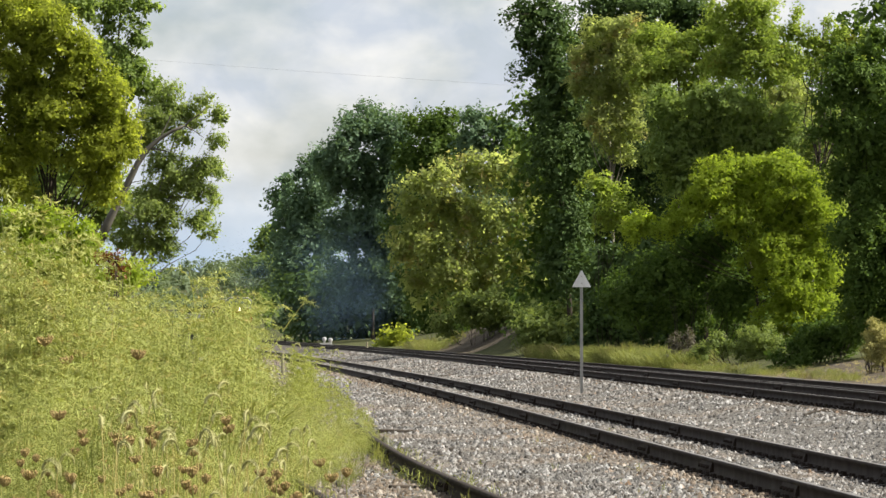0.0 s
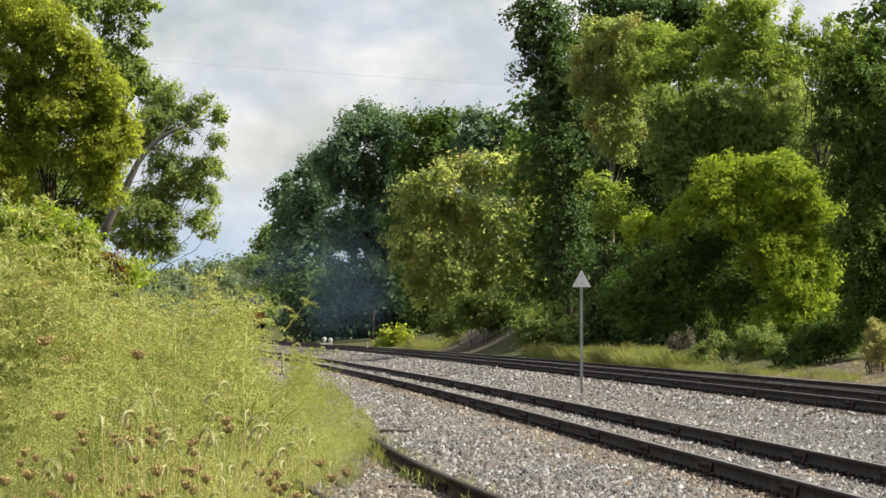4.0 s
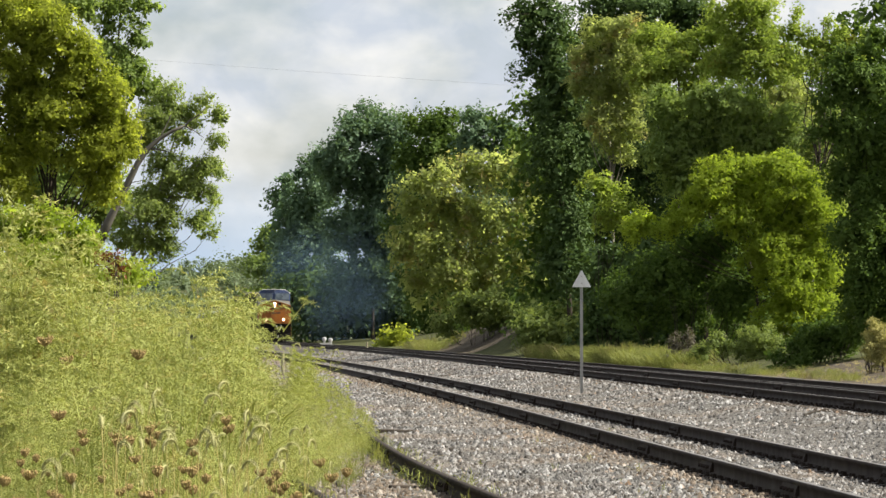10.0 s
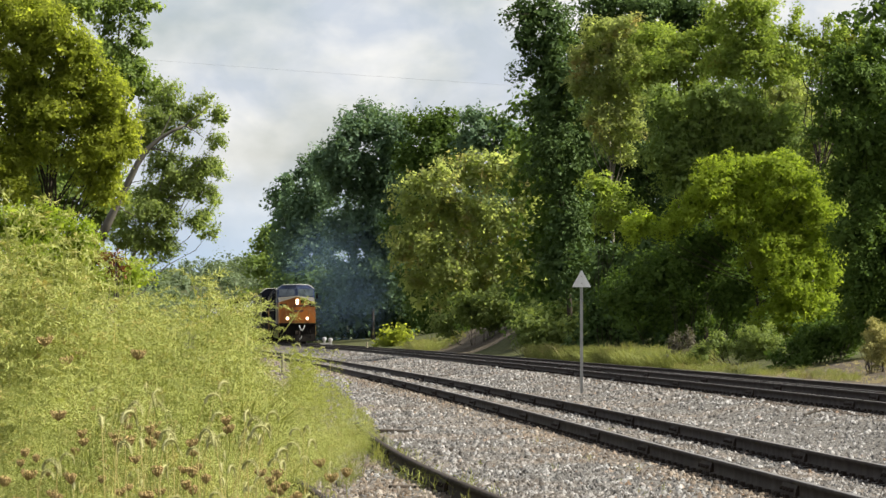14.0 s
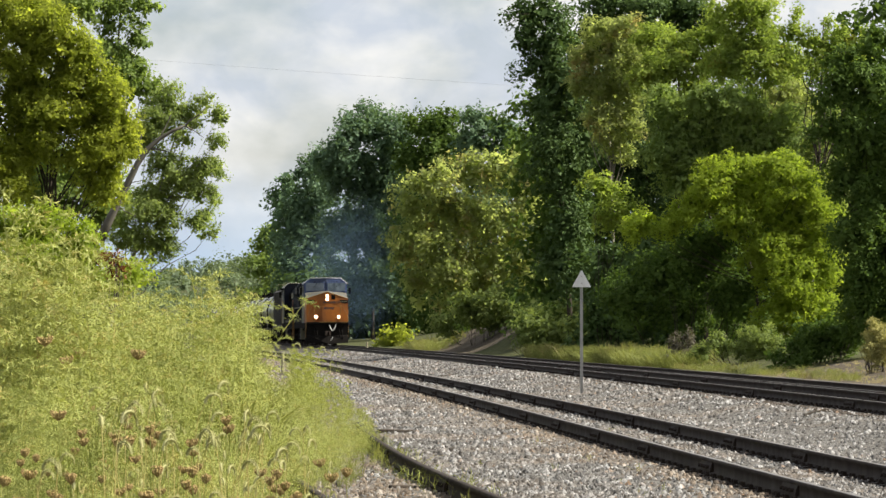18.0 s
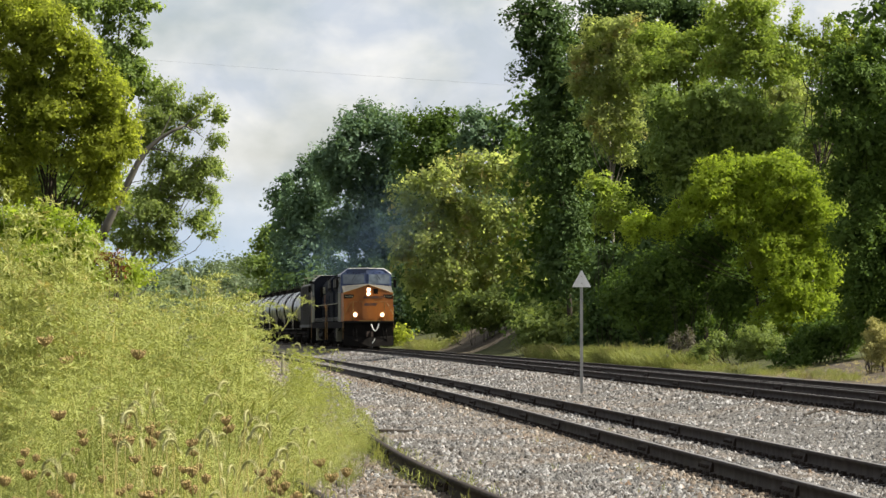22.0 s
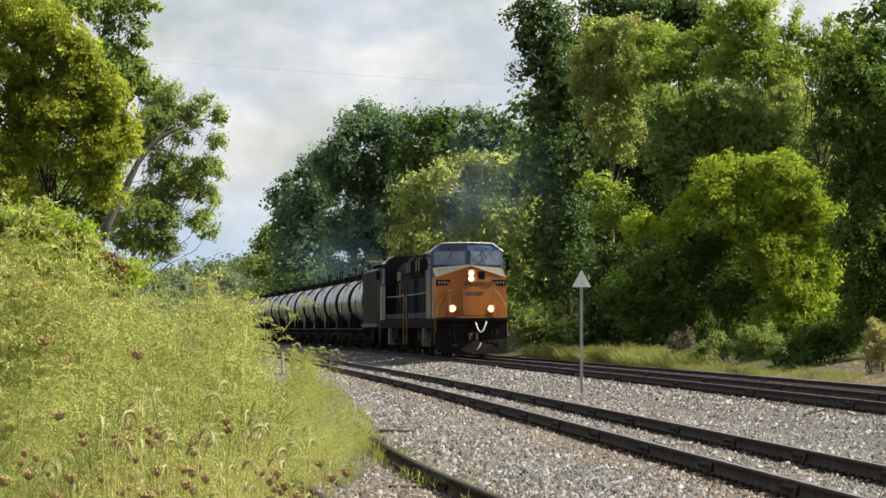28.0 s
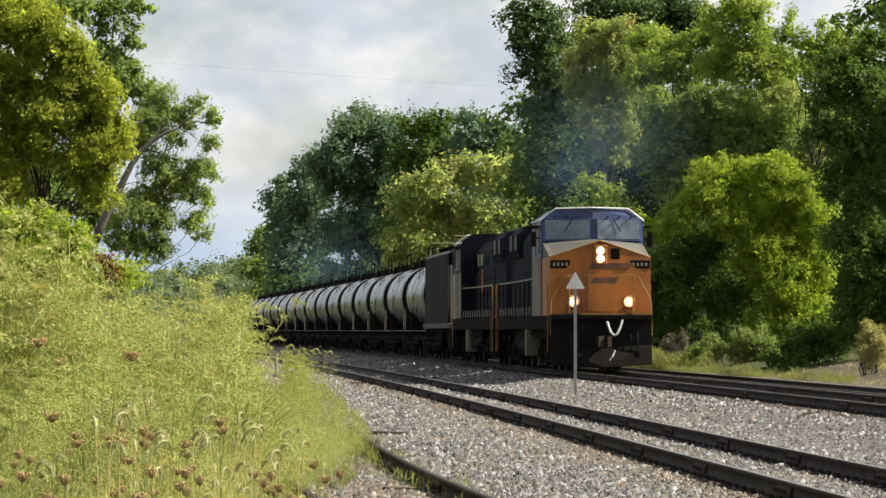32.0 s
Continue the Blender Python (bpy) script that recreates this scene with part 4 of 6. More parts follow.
def locomotive(label, lit):
    ob = new("locomotive")
    ob.scale = (1, 1, 1.022)
    tagged(ob, label, "locomotive", "locomotives of the train")
    # underframe and sill
    bm = bmesh.new()
    box(bm, -10.5, 10.35, -1.5, 1.5, 1.22, 1.62, 0.03)
    box(bm, -9.6, 9.6, -0.7, 0.7, 0.95, 1.22)
    part("frame", bm, BLACK, ob)
    bm = bmesh.new()
    box(bm, -0.16, 0.16, -0.006, 0.006, 1.66, 1.9)
    stripe = finish(bm, "reflective_stripe", DULL_WHITE)
    for s in (-1, 1):
        for k in range(12):
            shared("reflective_stripe", stripe, ob, pose(5.0 - k * 1.25, s * 1.50, 0))
    # fuel tank with pale equipment boxes on its flanks
    bm = bmesh.new()
    prism(bm, [(-1.35, 1.2), (-1.42, 0.75), (-1.1, 0.38), (1.1, 0.38), (1.42, 0.75), (1.35, 1.2)], 0, -3.3, 2.4)
    part("fuel_tank", bm, BLACK, ob)
    for s in (-1, 1):
        lo, hi = sorted((s * 0.86, s * 1.54))
        bm = bmesh.new()
        box(bm, 2.45, 3.0, lo, hi, 0.42, 1.22, 0.03)
        box(bm, 2.99, 3.02, s * 1.2 - 0.02, s * 1.2 + 0.02, 0.47, 1.17)
        part("equipment_box", bm, GRIMY_SHADED_CREAM, ob, "cream equipment box with a dark seam")
        bm = bmesh.new()
        rod(bm, (1.6, s * 1.25, 0.7), (-1.6, s * 1.25, 0.7), 0.2, sides=14)
        part("air_tank", bm, BLACK, ob)
        bm = bmesh.new()
        pipe(bm, [(4.0, s * 1.35, 1.2), (2.0, s * 1.42, 0.95), (-0.4, s * 1.42, 0.95), (-4, s * 1.36, 1.15)], 0.04)
        part("sand_pipe", bm, BLACK, ob)
    # hood: a long narrow body with a chamfered roof, doors and louvres
    bm = bmesh.new()
    prism(bm, [(-1.0, 1.62), (-1.0, 4.05), (-0.72, 4.42), (0.72, 4.42), (1.0, 4.05), (1.0, 1.62)], 0, -9.3, 5.5)
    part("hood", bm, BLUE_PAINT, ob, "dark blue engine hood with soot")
    for s in (-1, 1):
        for k in range(12):
            x = 4.7 - k * 0.82
            lo, hi = sorted((s * 1.0, s * 1.03))
            bm = bmesh.new()
            box(bm, x - 0.38, x + 0.38, lo, hi, 1.75, 3.35, 0.008)
            for j in range(3):
                box(bm, x + 0.27, x + 0.31, min(s * 1.03, s * 1.05), max(s * 1.03, s * 1.05), 1.95 + 0.5 * j, 2.07 + 0.5 * j)
            part("hood_door", bm, BLUE_PAINT, ob)
        for x, w, h in ((3.6, 0.5, 0.42), (1.9, 0.5, 0.42), (-0.4, 0.9, 0.3)):
            bm = bmesh.new()
            lo, hi = sorted((s * 0.98, s * 1.035))
            for j in range(6):
                box(bm, x - w, x + w, lo, hi, 3.55 + j * h / 6, 3.55 + (j + 0.75) * h / 6)
            part("louvre", bm, CREAM if x > 1 else BLUE_PAINT, ob, "pale louvred vent" if x > 1 else "")
        bm = bmesh.new()
        lo, hi = sorted((s * 1.0, s * 1.045))
        box(bm, 1.35, 1.7, lo, hi, 2.55, 3.4, 0.01)
        part("side_panel", bm, NOSE_PAINT, ob, "orange painted side panel")
        bm = bmesh.new()
        for j in range(9):
            box(bm, 4.9 - 0.09 * j, 4.95 - 0.09 * j, min(s * 1.0, s * 1.2), max(s * 1.0, s * 1.2), 3.3, 3.95)
        part("blower_grille", bm, BLACK, ob)
    # flared radiator section
    bm = bmesh.new()
    prism(bm, [(-1.0, 3.5), (-1.12, 3.62), (-1.12, 4.3), (-0.9, 4.56), (0.9, 4.56), (1.12, 4.3), (1.12, 3.62), (1.0, 3.5)], 0, -9.6, -5.3)
    part("radiator", bm, BLUE_PAINT, ob, "flared dark radiator housing")
    for s in (-1, 1):
        bm = bmesh.new()
        box(bm, -9.42, -5.36, min(s * 1.12, s * 1.13), max(s * 1.12, s * 1.13), 3.66, 4.32)
        shutter = part("radiator_shutter", bm, BLACK, ob)
        bm = bmesh.new()
        box(bm, -0.09, 0.09, -0.015, 0.015, 3.7, 4.3)
        first = part("slat", bm, BLACK, shutter)
        first.location = (-9.21, s * 1.145, 0)
        for j in range(1, 14):
            shared("slat", first.data, shutter, Matrix.Translation((-9.21 + j * 0.28, s * 1.145, 0)))
    bm = bmesh.new()
    box(bm, -10.0, -9.3, -1.02, 1.02, 1.62, 3.95, 0.04)
    part("rear_end", bm, BLUE_PAINT, ob)
    bm = bmesh.new()
    lathe(bm, [(0.75, 4.42), (0.75, 4.58), (0.6, 4.62)], (-3.4, 0, 0), sides=24)
    part("fan_housing", bm, BLACK, ob)
    bm = bmesh.new()
    lathe(bm, [(0.35, 4.42), (0.33, 4.75)], (0.2, 0, 0), sides=16)
    part("exhaust_stack", bm, BLACK, ob)
    for xa, xb, hh in ((-2.4, -1.0, 4.6), (2.2, 4.4, 4.55)):
        bm = bmesh.new()
        box(bm, xa, xb, -0.75, 0.75, 4.42, hh, 0.03)
        part("roof_hatch", bm, BLACK, ob)
    for s in (-1, 1):
        for xa, xb in ((-9.0, -8.1), (-6.9, -6.0)):
            bm = bmesh.new()
            box(bm, xa, xb, min(s * 1.12, s * 1.165), max(s * 1.12, s * 1.165), 3.8, 4.3, 0.01)
            part("vent_panel", bm, DULL_WHITE, ob, "dull white vent panel")
    # cab: full width, roof with sloping shoulders, front in two facets
    bm = bmesh.new()
    sec = [(-1.55, 1.62), (-1.55, 4.44), (-1.1, 4.76), (1.1, 4.76), (1.55, 4.44), (1.55, 1.62)]
    back = [bm.verts.new((5.5, y, z)) for y, z in sec]
    front = [bm.verts.new((8.25 if z < 2 else 8.0, y, z)) for y, z in sec]
    mid_lo, mid_hi = bm.verts.new((8.55, 0, 1.62)), bm.verts.new((8.25, 0, 4.78))
    back_hi = bm.verts.new((5.5, 0, 4.78))
    bm.faces.new(back[:3] + [back_hi] + back[3:])
    bm.faces.new([front[0], front[1], front[2], mid_hi, mid_lo])
    bm.faces.new([front[5], mid_lo, mid_hi, front[3], front[4]])
    for i in (0, 1, 3, 4):
        bm.faces.new((back[i], front[i], front[i + 1], back[i + 1]))
    bm.faces.new((back[2], front[2], mid_hi, back_hi))
    bm.faces.new((back_hi, mid_hi, front[3], back[3]))
    bm.faces.new((back[0], back[5], front[5], mid_lo, front[0]))
    paint = SKYLIT_CAB_BLUE if lit else BLUE_PAINT
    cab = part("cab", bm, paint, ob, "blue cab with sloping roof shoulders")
    # White strips along the roof edges imitate the sunlight they catch.
    bm = bmesh.new()
    for s in (-1, 1):
        pipe(bm, [(8.03, s * 1.56, 4.44), (8.05, s * 1.1, 4.78), (8.28, 0, 4.8)], 0.022, 6)
        pipe(bm, [(8.03, s * 1.56, 4.43), (5.4, s * 1.56, 4.43)], 0.03, 6)
    part("rain_gutter", bm, WHITE, cab)
    for s in (-1, 1):
        # side of the cab, cream below the windows
        lo, hi = sorted((s * 1.55, s * 1.565))
        bm = bmesh.new()
        box(bm, 5.55, 8.2, lo, hi, 1.64, 3.35)
        part("cab_side_panel", bm, GRIMY_SHADED_CREAM, cab, "grimy cream cab side darkened for shade")
        for xa, xb in ((5.8, 6.7), (6.85, 7.75)):
            bm = bmesh.new()
            box(bm, xa, xb, min(s * 1.55, s * 1.572), max(s * 1.55, s * 1.572), 3.42, 4.2, 0.01)
            part("side_window", bm, SIDE_GLASS, cab)
        bm = bmesh.new()
        prism(bm, [(5.7, 4.28), (7.9, 4.28), (7.9, 4.24), (5.7, 4.24)], 1, *sorted((s * 1.56, s * 1.85)))
        rod(bm, (7.9, s * 1.58, 3.9), (8.0, s * 1.8, 3.9), 0.02)
        box(bm, 7.95, 8.0, min(s * 1.68, s * 1.84), max(s * 1.68, s * 1.84), 3.65, 4.1, 0.01)
        part("mirror", bm, BLACK, cab)
        # windscreen: raised frame and pane on the facet
        for nm, a, b, z0, z1, t, mt in (("window_frame", 0.08, 1.50, 3.80, 4.50, 0.03, paint), ("windscreen", 0.13, 1.44, 3.86, 4.43, 0.04, GLASS)):
            bm = bmesh.new()
            box(bm, -t, t, min(s * a, s * b), max(s * a, s * b), z0 - 4.17, z1 - 4.17, 0.02 if nm == "window_frame" else 0.012)
            w = part(nm, bm, mt, cab)
            w.matrix_basis = pose(8.31, 0, 4.17, 0, 0, s * 9.5) @ pose(0, 0, 0, 0, -5.0, 0)
        bm = bmesh.new()
        rod(bm, (8.24, s * 0.6, 4.5), (8.26, s * 0.85, 4.1), 0.012, sides=5)
        part("wiper", bm, BLACK, cab)
        for yy in (0.45, 0.8, 1.15):
            bm = bmesh.new()
            rod(bm, (8.12, s * yy, 4.5), (8.36, s * yy, 4.54), 0.02, sides=6)
            part("visor_bracket", bm, BLACK, cab)
    # nose: face with a peaked top, pale sloping deck behind it
    face = [(-1.5, 1.62), (-1.5, 3.30), (0, 3.78), (1.5, 3.30), (1.5, 1.62)]
    bm = bmesh.new()
    a = [bm.verts.new((10.15 - 0.04 * (abs(y) / 1.5) + (0.06 if z < 2 else 0), y, z)) for y, z in face]
    mid = bm.verts.new((10.24, 0, 1.62))
    b = [bm.verts.new((8.2, y * 1.02, z)) for y, z in face]
    bm.faces.new([a[0], a[1], a[2], mid])
    bm.faces.new([mid, a[2], a[3], a[4]])
    bm.faces.new((a[0], b[0], b[1], a[1]))
    bm.faces.new((a[4], a[3], b[3], b[4]))
    bm.faces.new((a[1], b[1], b[2], a[2]))
    bm.faces.new((a[2], b[2], b[3], a[3]))
    bm.faces.new((b[0], a[0], mid, a[4], b[4]))
    nose = part("nose", bm, NOSE_PAINT if lit else CREAM, ob, "orange painted short nose" if lit else "cream painted short nose")
    bm = bmesh.new()
    for s in (-1, 1):
        q = [bm.verts.new(p) for p in ((10.03, s * 1.49, 3.32), (10.12, 0, 3.80), (8.4, 0, 3.87), (8.25, s * 1.5, 3.74))]
        r = [bm.verts.new(v.co - Vector((0, 0, 0.03))) for v in q]
        bm.faces.new(q)
        bm.faces.new(r[::-1])
        for k in range(4):
            bm.faces.new((q[k], q[(k + 1) % 4], r[(k + 1) % 4], r[k]))
        prism(bm, [(10.03, 3.30), (8.25, 3.30), (8.25, 3.72)], 1, *sorted((s * 1.47, s * 1.495)))
    part("nose_deck", bm, DULL_WHITE, nose, "pale sloping deck of the nose")
    bm = bmesh.new()
    pipe(bm, [(10.08, -1.5, 3.31), (10.18, 0, 3.79), (10.08, 1.5, 3.31)], 0.03, 6)
    part("nose_trim", bm, GOLD, nose)
    bm = bmesh.new()
    box(bm, 10.12, 10.22, -0.2, 0.2, 3.09, 3.66, 0.03)
    part("headlight_housing", bm, NOSE_PAINT, nose)
    for z in (3.49, 3.26):
        bm = bmesh.new()
        lathe(bm, [(0.125, 10.2), (0.125, 10.228), (0.10, 10.232)], (0, 0, z), axis=0, sides=16)
        part("reflector", bm, LAMP_HALO if lit else STEEL, nose)
        bm = bmesh.new()
        lathe(bm, [(0.075, 10.2), (0.078, 10.24), (0.07, 10.26)], (0, 0, z), axis=0, sides=18)
        part("headlight", bm, LAMP_ON if lit else STEEL, nose, "round headlight, lit" if lit else "")
    for s in (-1, 1):
        bm = bmesh.new()
        lathe(bm, [(0.20, 10.28), (0.20, 10.36), (0.17, 10.38)], (0, s * 0.825, 2.02), axis=0, sides=18)
        box(bm, 10.15, 10.3, s * 0.825 - 0.1, s * 0.825 + 0.1, 1.7, 1.9)
        lamp = part("ditch_light", bm, NOSE_PAINT, nose)
        bm = bmesh.new()
        lathe(bm, [(0.15, 10.37), (0.15, 10.383), (0.13, 10.386)], (0, s * 0.825, 2.02), axis=0, sides=16)
        part("reflector", bm, LAMP_HALO if lit else STEEL, lamp)
        bm = bmesh.new()
        lathe(bm, [(0.07, 10.375), (0.07, 10.395), (0.05, 10.40)], (0, s * 0.825, 2.02), axis=0, sides=16)
        part("lens", bm, LAMP_ON if lit else STEEL, lamp)
        bm = bmesh.new()
        box(bm, 10.02, 10.14, s * 1.18 - 0.3, s * 1.18 + 0.3, 2.98, 3.22, 0.01)
        board = part("number_board", bm, BLACK, nose, "dark number board")
        bm = bmesh.new()
        for k in range(4):
            y = s * 1.18 + (k - 1.5) * 0.125
            box(bm, 10.14, 10.147, y - 0.03, y + 0.03, 3.05, 3.15)
        part("number_bar", bm, CREAM, board)
        # front rails and corner grab irons
        bm = bmesh.new()
        pipe(bm, [(10.42, s * 0.32, 2.78), (10.45, s * 1.0, 2.78), (10.42, s * 1.12, 2.70), (10.4, s * 1.48, 2.05), (10.4, s * 1.5, 1.05)], 0.017, 6)
        rod(bm, (10.42, s * 0.95, 2.78), (10.4, s * 0.95, 1.7), 0.02, sides=6)
        part("front_handrail", bm, GOLD, ob)
        bm = bmesh.new()
        for k in range(4):
            box(bm, 9.0, 9.75, min(s * 1.1, s * 1.5), max(s * 1.1, s * 1.5), 0.45 + k * 0.32, 0.49 + k * 0.32)
        box(bm, 8.95, 9.0, min(s * 1.1, s * 1.5), max(s * 1.1, s * 1.5), 0.4, 1.6)
        part("front_step", bm, BLACK, ob)
        bm = bmesh.new()
        pipe(bm, [(9.85, s * 1.53, 0.55), (9.85, s * 1.53, 2.5), (8.9, s * 1.53, 2.7)], 0.014, 6)
        part("grab_iron", bm, GOLD, ob)
        for k in range(4):
            bm = bmesh.new()
            box(bm, -10.3, -9.6, min(s * 1.1, s * 1.5), max(s * 1.1, s * 1.5), 0.45 + k * 0.32, 0.49 + k * 0.32)
            part("rear_step", bm, BLACK, ob)
        bm = bmesh.new()
        pipe(bm, [(-10.35, s * 1.53, 0.5), (-10.35, s * 1.53, 2.7), (-9.5, s * 1.53, 2.75)], 0.018, 6)
        pipe(bm, [(-9.55, s * 1.53, 0.5), (-9.55, s * 1.53, 1.6)], 0.012, 6)
        part("grab_iron", bm, GOLD, ob)
        # side handrail with stanchions
        bm = bmesh.new()
        pipe(bm, [(5.3, s * 1.48, 2.75), (-2, s * 1.48, 2.72), (-9.4, s * 1.48, 2.72)], 0.024, 6)
        part("side_handrail", bm, CREAM, ob)
        for k in range(9):
            bm = bmesh.new()
            rod(bm, (5.1 - k * 1.8, s * 1.48, 1.6), (5.1 - k * 1.8, s * 1.48, 2.73), 0.02, sides=6)
            part("stanchion", bm, BLACK, ob)
    bm = bmesh.new()
    box(bm, 10.13, 10.165, 0.30, 0.58, 3.24, 3.56, 0.03)
    part("nose_door_window", bm, BLACK, nose)
    bm = bmesh.new()
    prism(bm, [(-0.35, 2.98), (-0.25, 3.14), (0.95, 3.14), (0.85, 2.98)], 0, 10.05, 10.19)
    prism(bm, [(-0.3, 2.55), (-0.2, 2.72), (0.55, 2.72), (0.45, 2.55)], 0, 10.05, 10.205)
    part("emblem", bm, EMBLEM, nose, "worn dark blue painted shape")
    bm = bmesh.new()
    prism(bm, [(10.20, 1.74), (10.245, 1.74), (10.185, 2.95), (10.14, 2.95)], 1, -0.36, 0.36)
    part("nose_door", bm, NOSE_PAINT, nose)
    # front platform, plough and couplings
    bm = bmesh.new()
    box(bm, 10.2, 10.62, -1.5, 1.5, 1.50, 1.66, 0.03)
    part("anticlimber", bm, BLACK, ob)
    bm = bmesh.new()
    for lo, hi in ((-0.62, 0.7), (0.95, 1.5)):
        box(bm, 10.63, 10.65, lo, hi, 1.64, 1.69)
    part("platform_edge", bm, GOLD, ob)
    bm = bmesh.new()
    q = [(-1.5, 1.5), (-1.5, 0.30), (-0.5, 0.12), (0.5, 0.12), (1.5, 0.30), (1.5, 1.5)]
    prism(bm, q, 0, 10.28, 10.42)
    part("pilot", bm, BLACK, ob, "black pilot sheet")
    bm = bmesh.new()
    for s in (-1, 1):
        vs = [bm.verts.new(p) for p in ((10.95, 0, 0.14), (10.45, s * 1.5, 0.2), (10.42, s * 1.5, 0.78), (10.6, 0, 0.68))]
        ws = [bm.verts.new(v.co - Vector((0.06, 0, 0))) for v in vs]
        bm.faces.new(vs)
        bm.faces.new(ws[::-1])
        for k in range(4):
            bm.faces.new((vs[k], vs[(k + 1) % 4], ws[(k + 1) % 4], ws[k]))
    part("snow_plough", bm, BLACK, ob)
    bm = bmesh.new()
    pipe(bm, arc_pts((10.66, 0.14, 1.46), (10.66, 0.60, 1.50), 0.42), 0.032, 8)
    part("cable", bm, HOSE, ob, "pale looped jumper cable")
    for y in (-0.95, -0.75, 0.85, 1.05):
        bm = bmesh.new()
        pipe(bm, [(10.45, y, 1.2), (10.62, y, 1.0), (10.6, y + 0.03, 0.55), (10.55, y + 0.05, 0.42)], 0.028, 6)
        part("brake_hose", bm, BLACK, ob)
    bm = bmesh.new()
    pipe(bm, [(10.98, 0.34, 0.62), (11.0, 0.27, 0.45), (10.98, 0.18, 0.34)], 0.025, 6)
    part("air_hose", bm, HOSE, ob)
    coupler(ob, 10.75, 1)
    coupler(ob, -10.75, -1)
    for x in (6.3, -6.3):
        bogie(ob, x, (-1.95, 0.0, 1.95), 0.53, True)
    return ob


def tank_car():
    ob = new("tank_car")
    tagged(ob, "glossy black tank car with grimy streaks and dark underframe", "tank car", "tank cars of the train")
    R, zc, half = 1.46, 2.76, 5.75
    bm = bmesh.new()
    prof = [(0.05, -half)] + [(R * math.sin(a), -half + 0.5 * (1 - math.cos(a))) for a in (0.5, 0.9, 1.25)] + [(R, -half + 0.5)]
    prof += [(R, x) for x in (-3, 0, 3)] + [(R, half - 0.5)] + [(R * math.sin(a), half - 0.5 * (1 - math.cos(a))) for a in (1.25, 0.9, 0.5)] + [(0.05, half)]
    lathe(bm, prof, (0, 0, zc), axis=0, sides=40)
    part("tank", bm, TANK_PAINT, ob, "glossy black cylindrical tank with rounded ends", smooth=True)
    # Ends blackened so that the shade between neighbouring tanks is in the colour.
    for e in (-1, 1):
        bm = bmesh.new()
        lathe(bm, [(0.05, e * (half + 0.004))] + [(R * math.sin(q) + 0.004, e * (half + 0.004 - 0.5 * (1 - math.cos(q)))) for q in (0.5, 0.9, 1.25, 1.45)] + [(R + 0.012, e * (half - 0.5)), (R + 0.012, e * (half - 0.58)), (R, e * (half - 0.58))], (0, 0, zc), axis=0, sides=40)
        part("tank_head", bm, BLACK, ob, "rounded tank end blackened for the shaded gap", smooth=True)
    bm = bmesh.new()
    box(bm, -6.2, 6.2, -0.3, 0.3, 0.85, 1.28)
    for x in (-4.4, 4.4):
        prism(bm, [(-1.35, 1.05), (-1.3, 2.1), (-0.9, 1.6), (0, 1.42), (0.9, 1.6), (1.3, 2.1), (1.35, 1.05)], 0, x - 0.25, x + 0.25)
    part("underframe", bm, BLACK, ob)
    for s in (-1, 1):
        bm = bmesh.new()
        pipe(bm, [(6.0, s * 1.46, 1.2), (-6.0, s * 1.46, 1.2)], 0.022, 6)
        part("side_rail", bm, DULL_WHITE, ob)
        for x in (-5.95, -4.4, 4.4, 5.95):
            bm = bmesh.new()
            rod(bm, (x, s * 1.46, 1.18), (x, s * 1.44, 1.85 if abs(x) < 5 else 2.2), 0.018, sides=6)
            part("post", bm, BLACK if abs(x) < 5 else DULL_WHITE, ob)
        bm = bmesh.new()
        for yy in (s * 1.36, s * 1.5):
            pipe(bm, [(0.3 * (1 if yy > 0 else -1) + 0.0, yy, 1.0), (0.3 * (1 if yy > 0 else -1), yy, 2.7), (0.3 * (1 if yy > 0 else -1), yy * 0.75, 3.95)], 0.02, 5)
        for k in range(8):
            rod(bm, (0.3 * s - 0.25, s * 1.5, 1.05 + 0.3 * k), (0.3 * s + 0.25, s * 1.5, 1.05 + 0.3 * k), 0.015, sides=5)
        part("ladder", bm, BLACK, ob)
    for e in (-1, 1):
        bm = bmesh.new()
        lo, hi = sorted((e * 5.9, e * 6.3))
        box(bm, lo, hi, -1.45, 1.45, 1.15, 1.22)
        part("end_platform", bm, BLACK, ob)
        bm = bmesh.new()
        pipe(bm, [(e * 6.25, -1.4, 1.2), (e * 6.25, -1.4, 2.3), (e * 6.25, 1.4, 2.3), (e * 6.25, 1.4, 1.2)], 0.022, 6)
        part("end_rail", bm, BLACK, ob)
        coupler(ob, e * 6.25, e)
        bogie(ob, e * 4.4, (-0.9, 0.9), 0.46, False)
    bm = bmesh.new()
    lathe(bm, [(0.28, 0), (0.28, 0.05), (0.03, 0.06)], (0, 0, 0), axis=0, sides=14)
    wheel = part("brake_wheel", bm, BLACK, ob)
    wheel.location = (-6.32, 0.6, 2.1)
    # top works
    bm = bmesh.new()
    box(bm, -1.3, 1.3, -0.75, 0.75, 4.20, 4.25)
    part("top_platform", bm, BLACK, ob)
    bm = bmesh.new()
    lathe(bm, [(0.55, 4.1), (0.55, 4.5), (0.45, 4.4)], (0, 0, 0), sides=18)
    part("dome", bm, BLACK, ob)
    for x in (-0.95, 0.95):
        bm = bmesh.new()
        lathe(bm, [(0.14, 4.2), (0.14, 4.55), (0.2, 4.57), (0.2, 4.42)], (x, 0.1, 0), sides=10)
        part("valve", bm, BLACK, ob)
    bm = bmesh.new()
    rod(bm, (0.5, -0.3, 4.2), (0.5, -0.3, 4.72), 0.05)
    part("vent_pipe", bm, BLACK, ob)
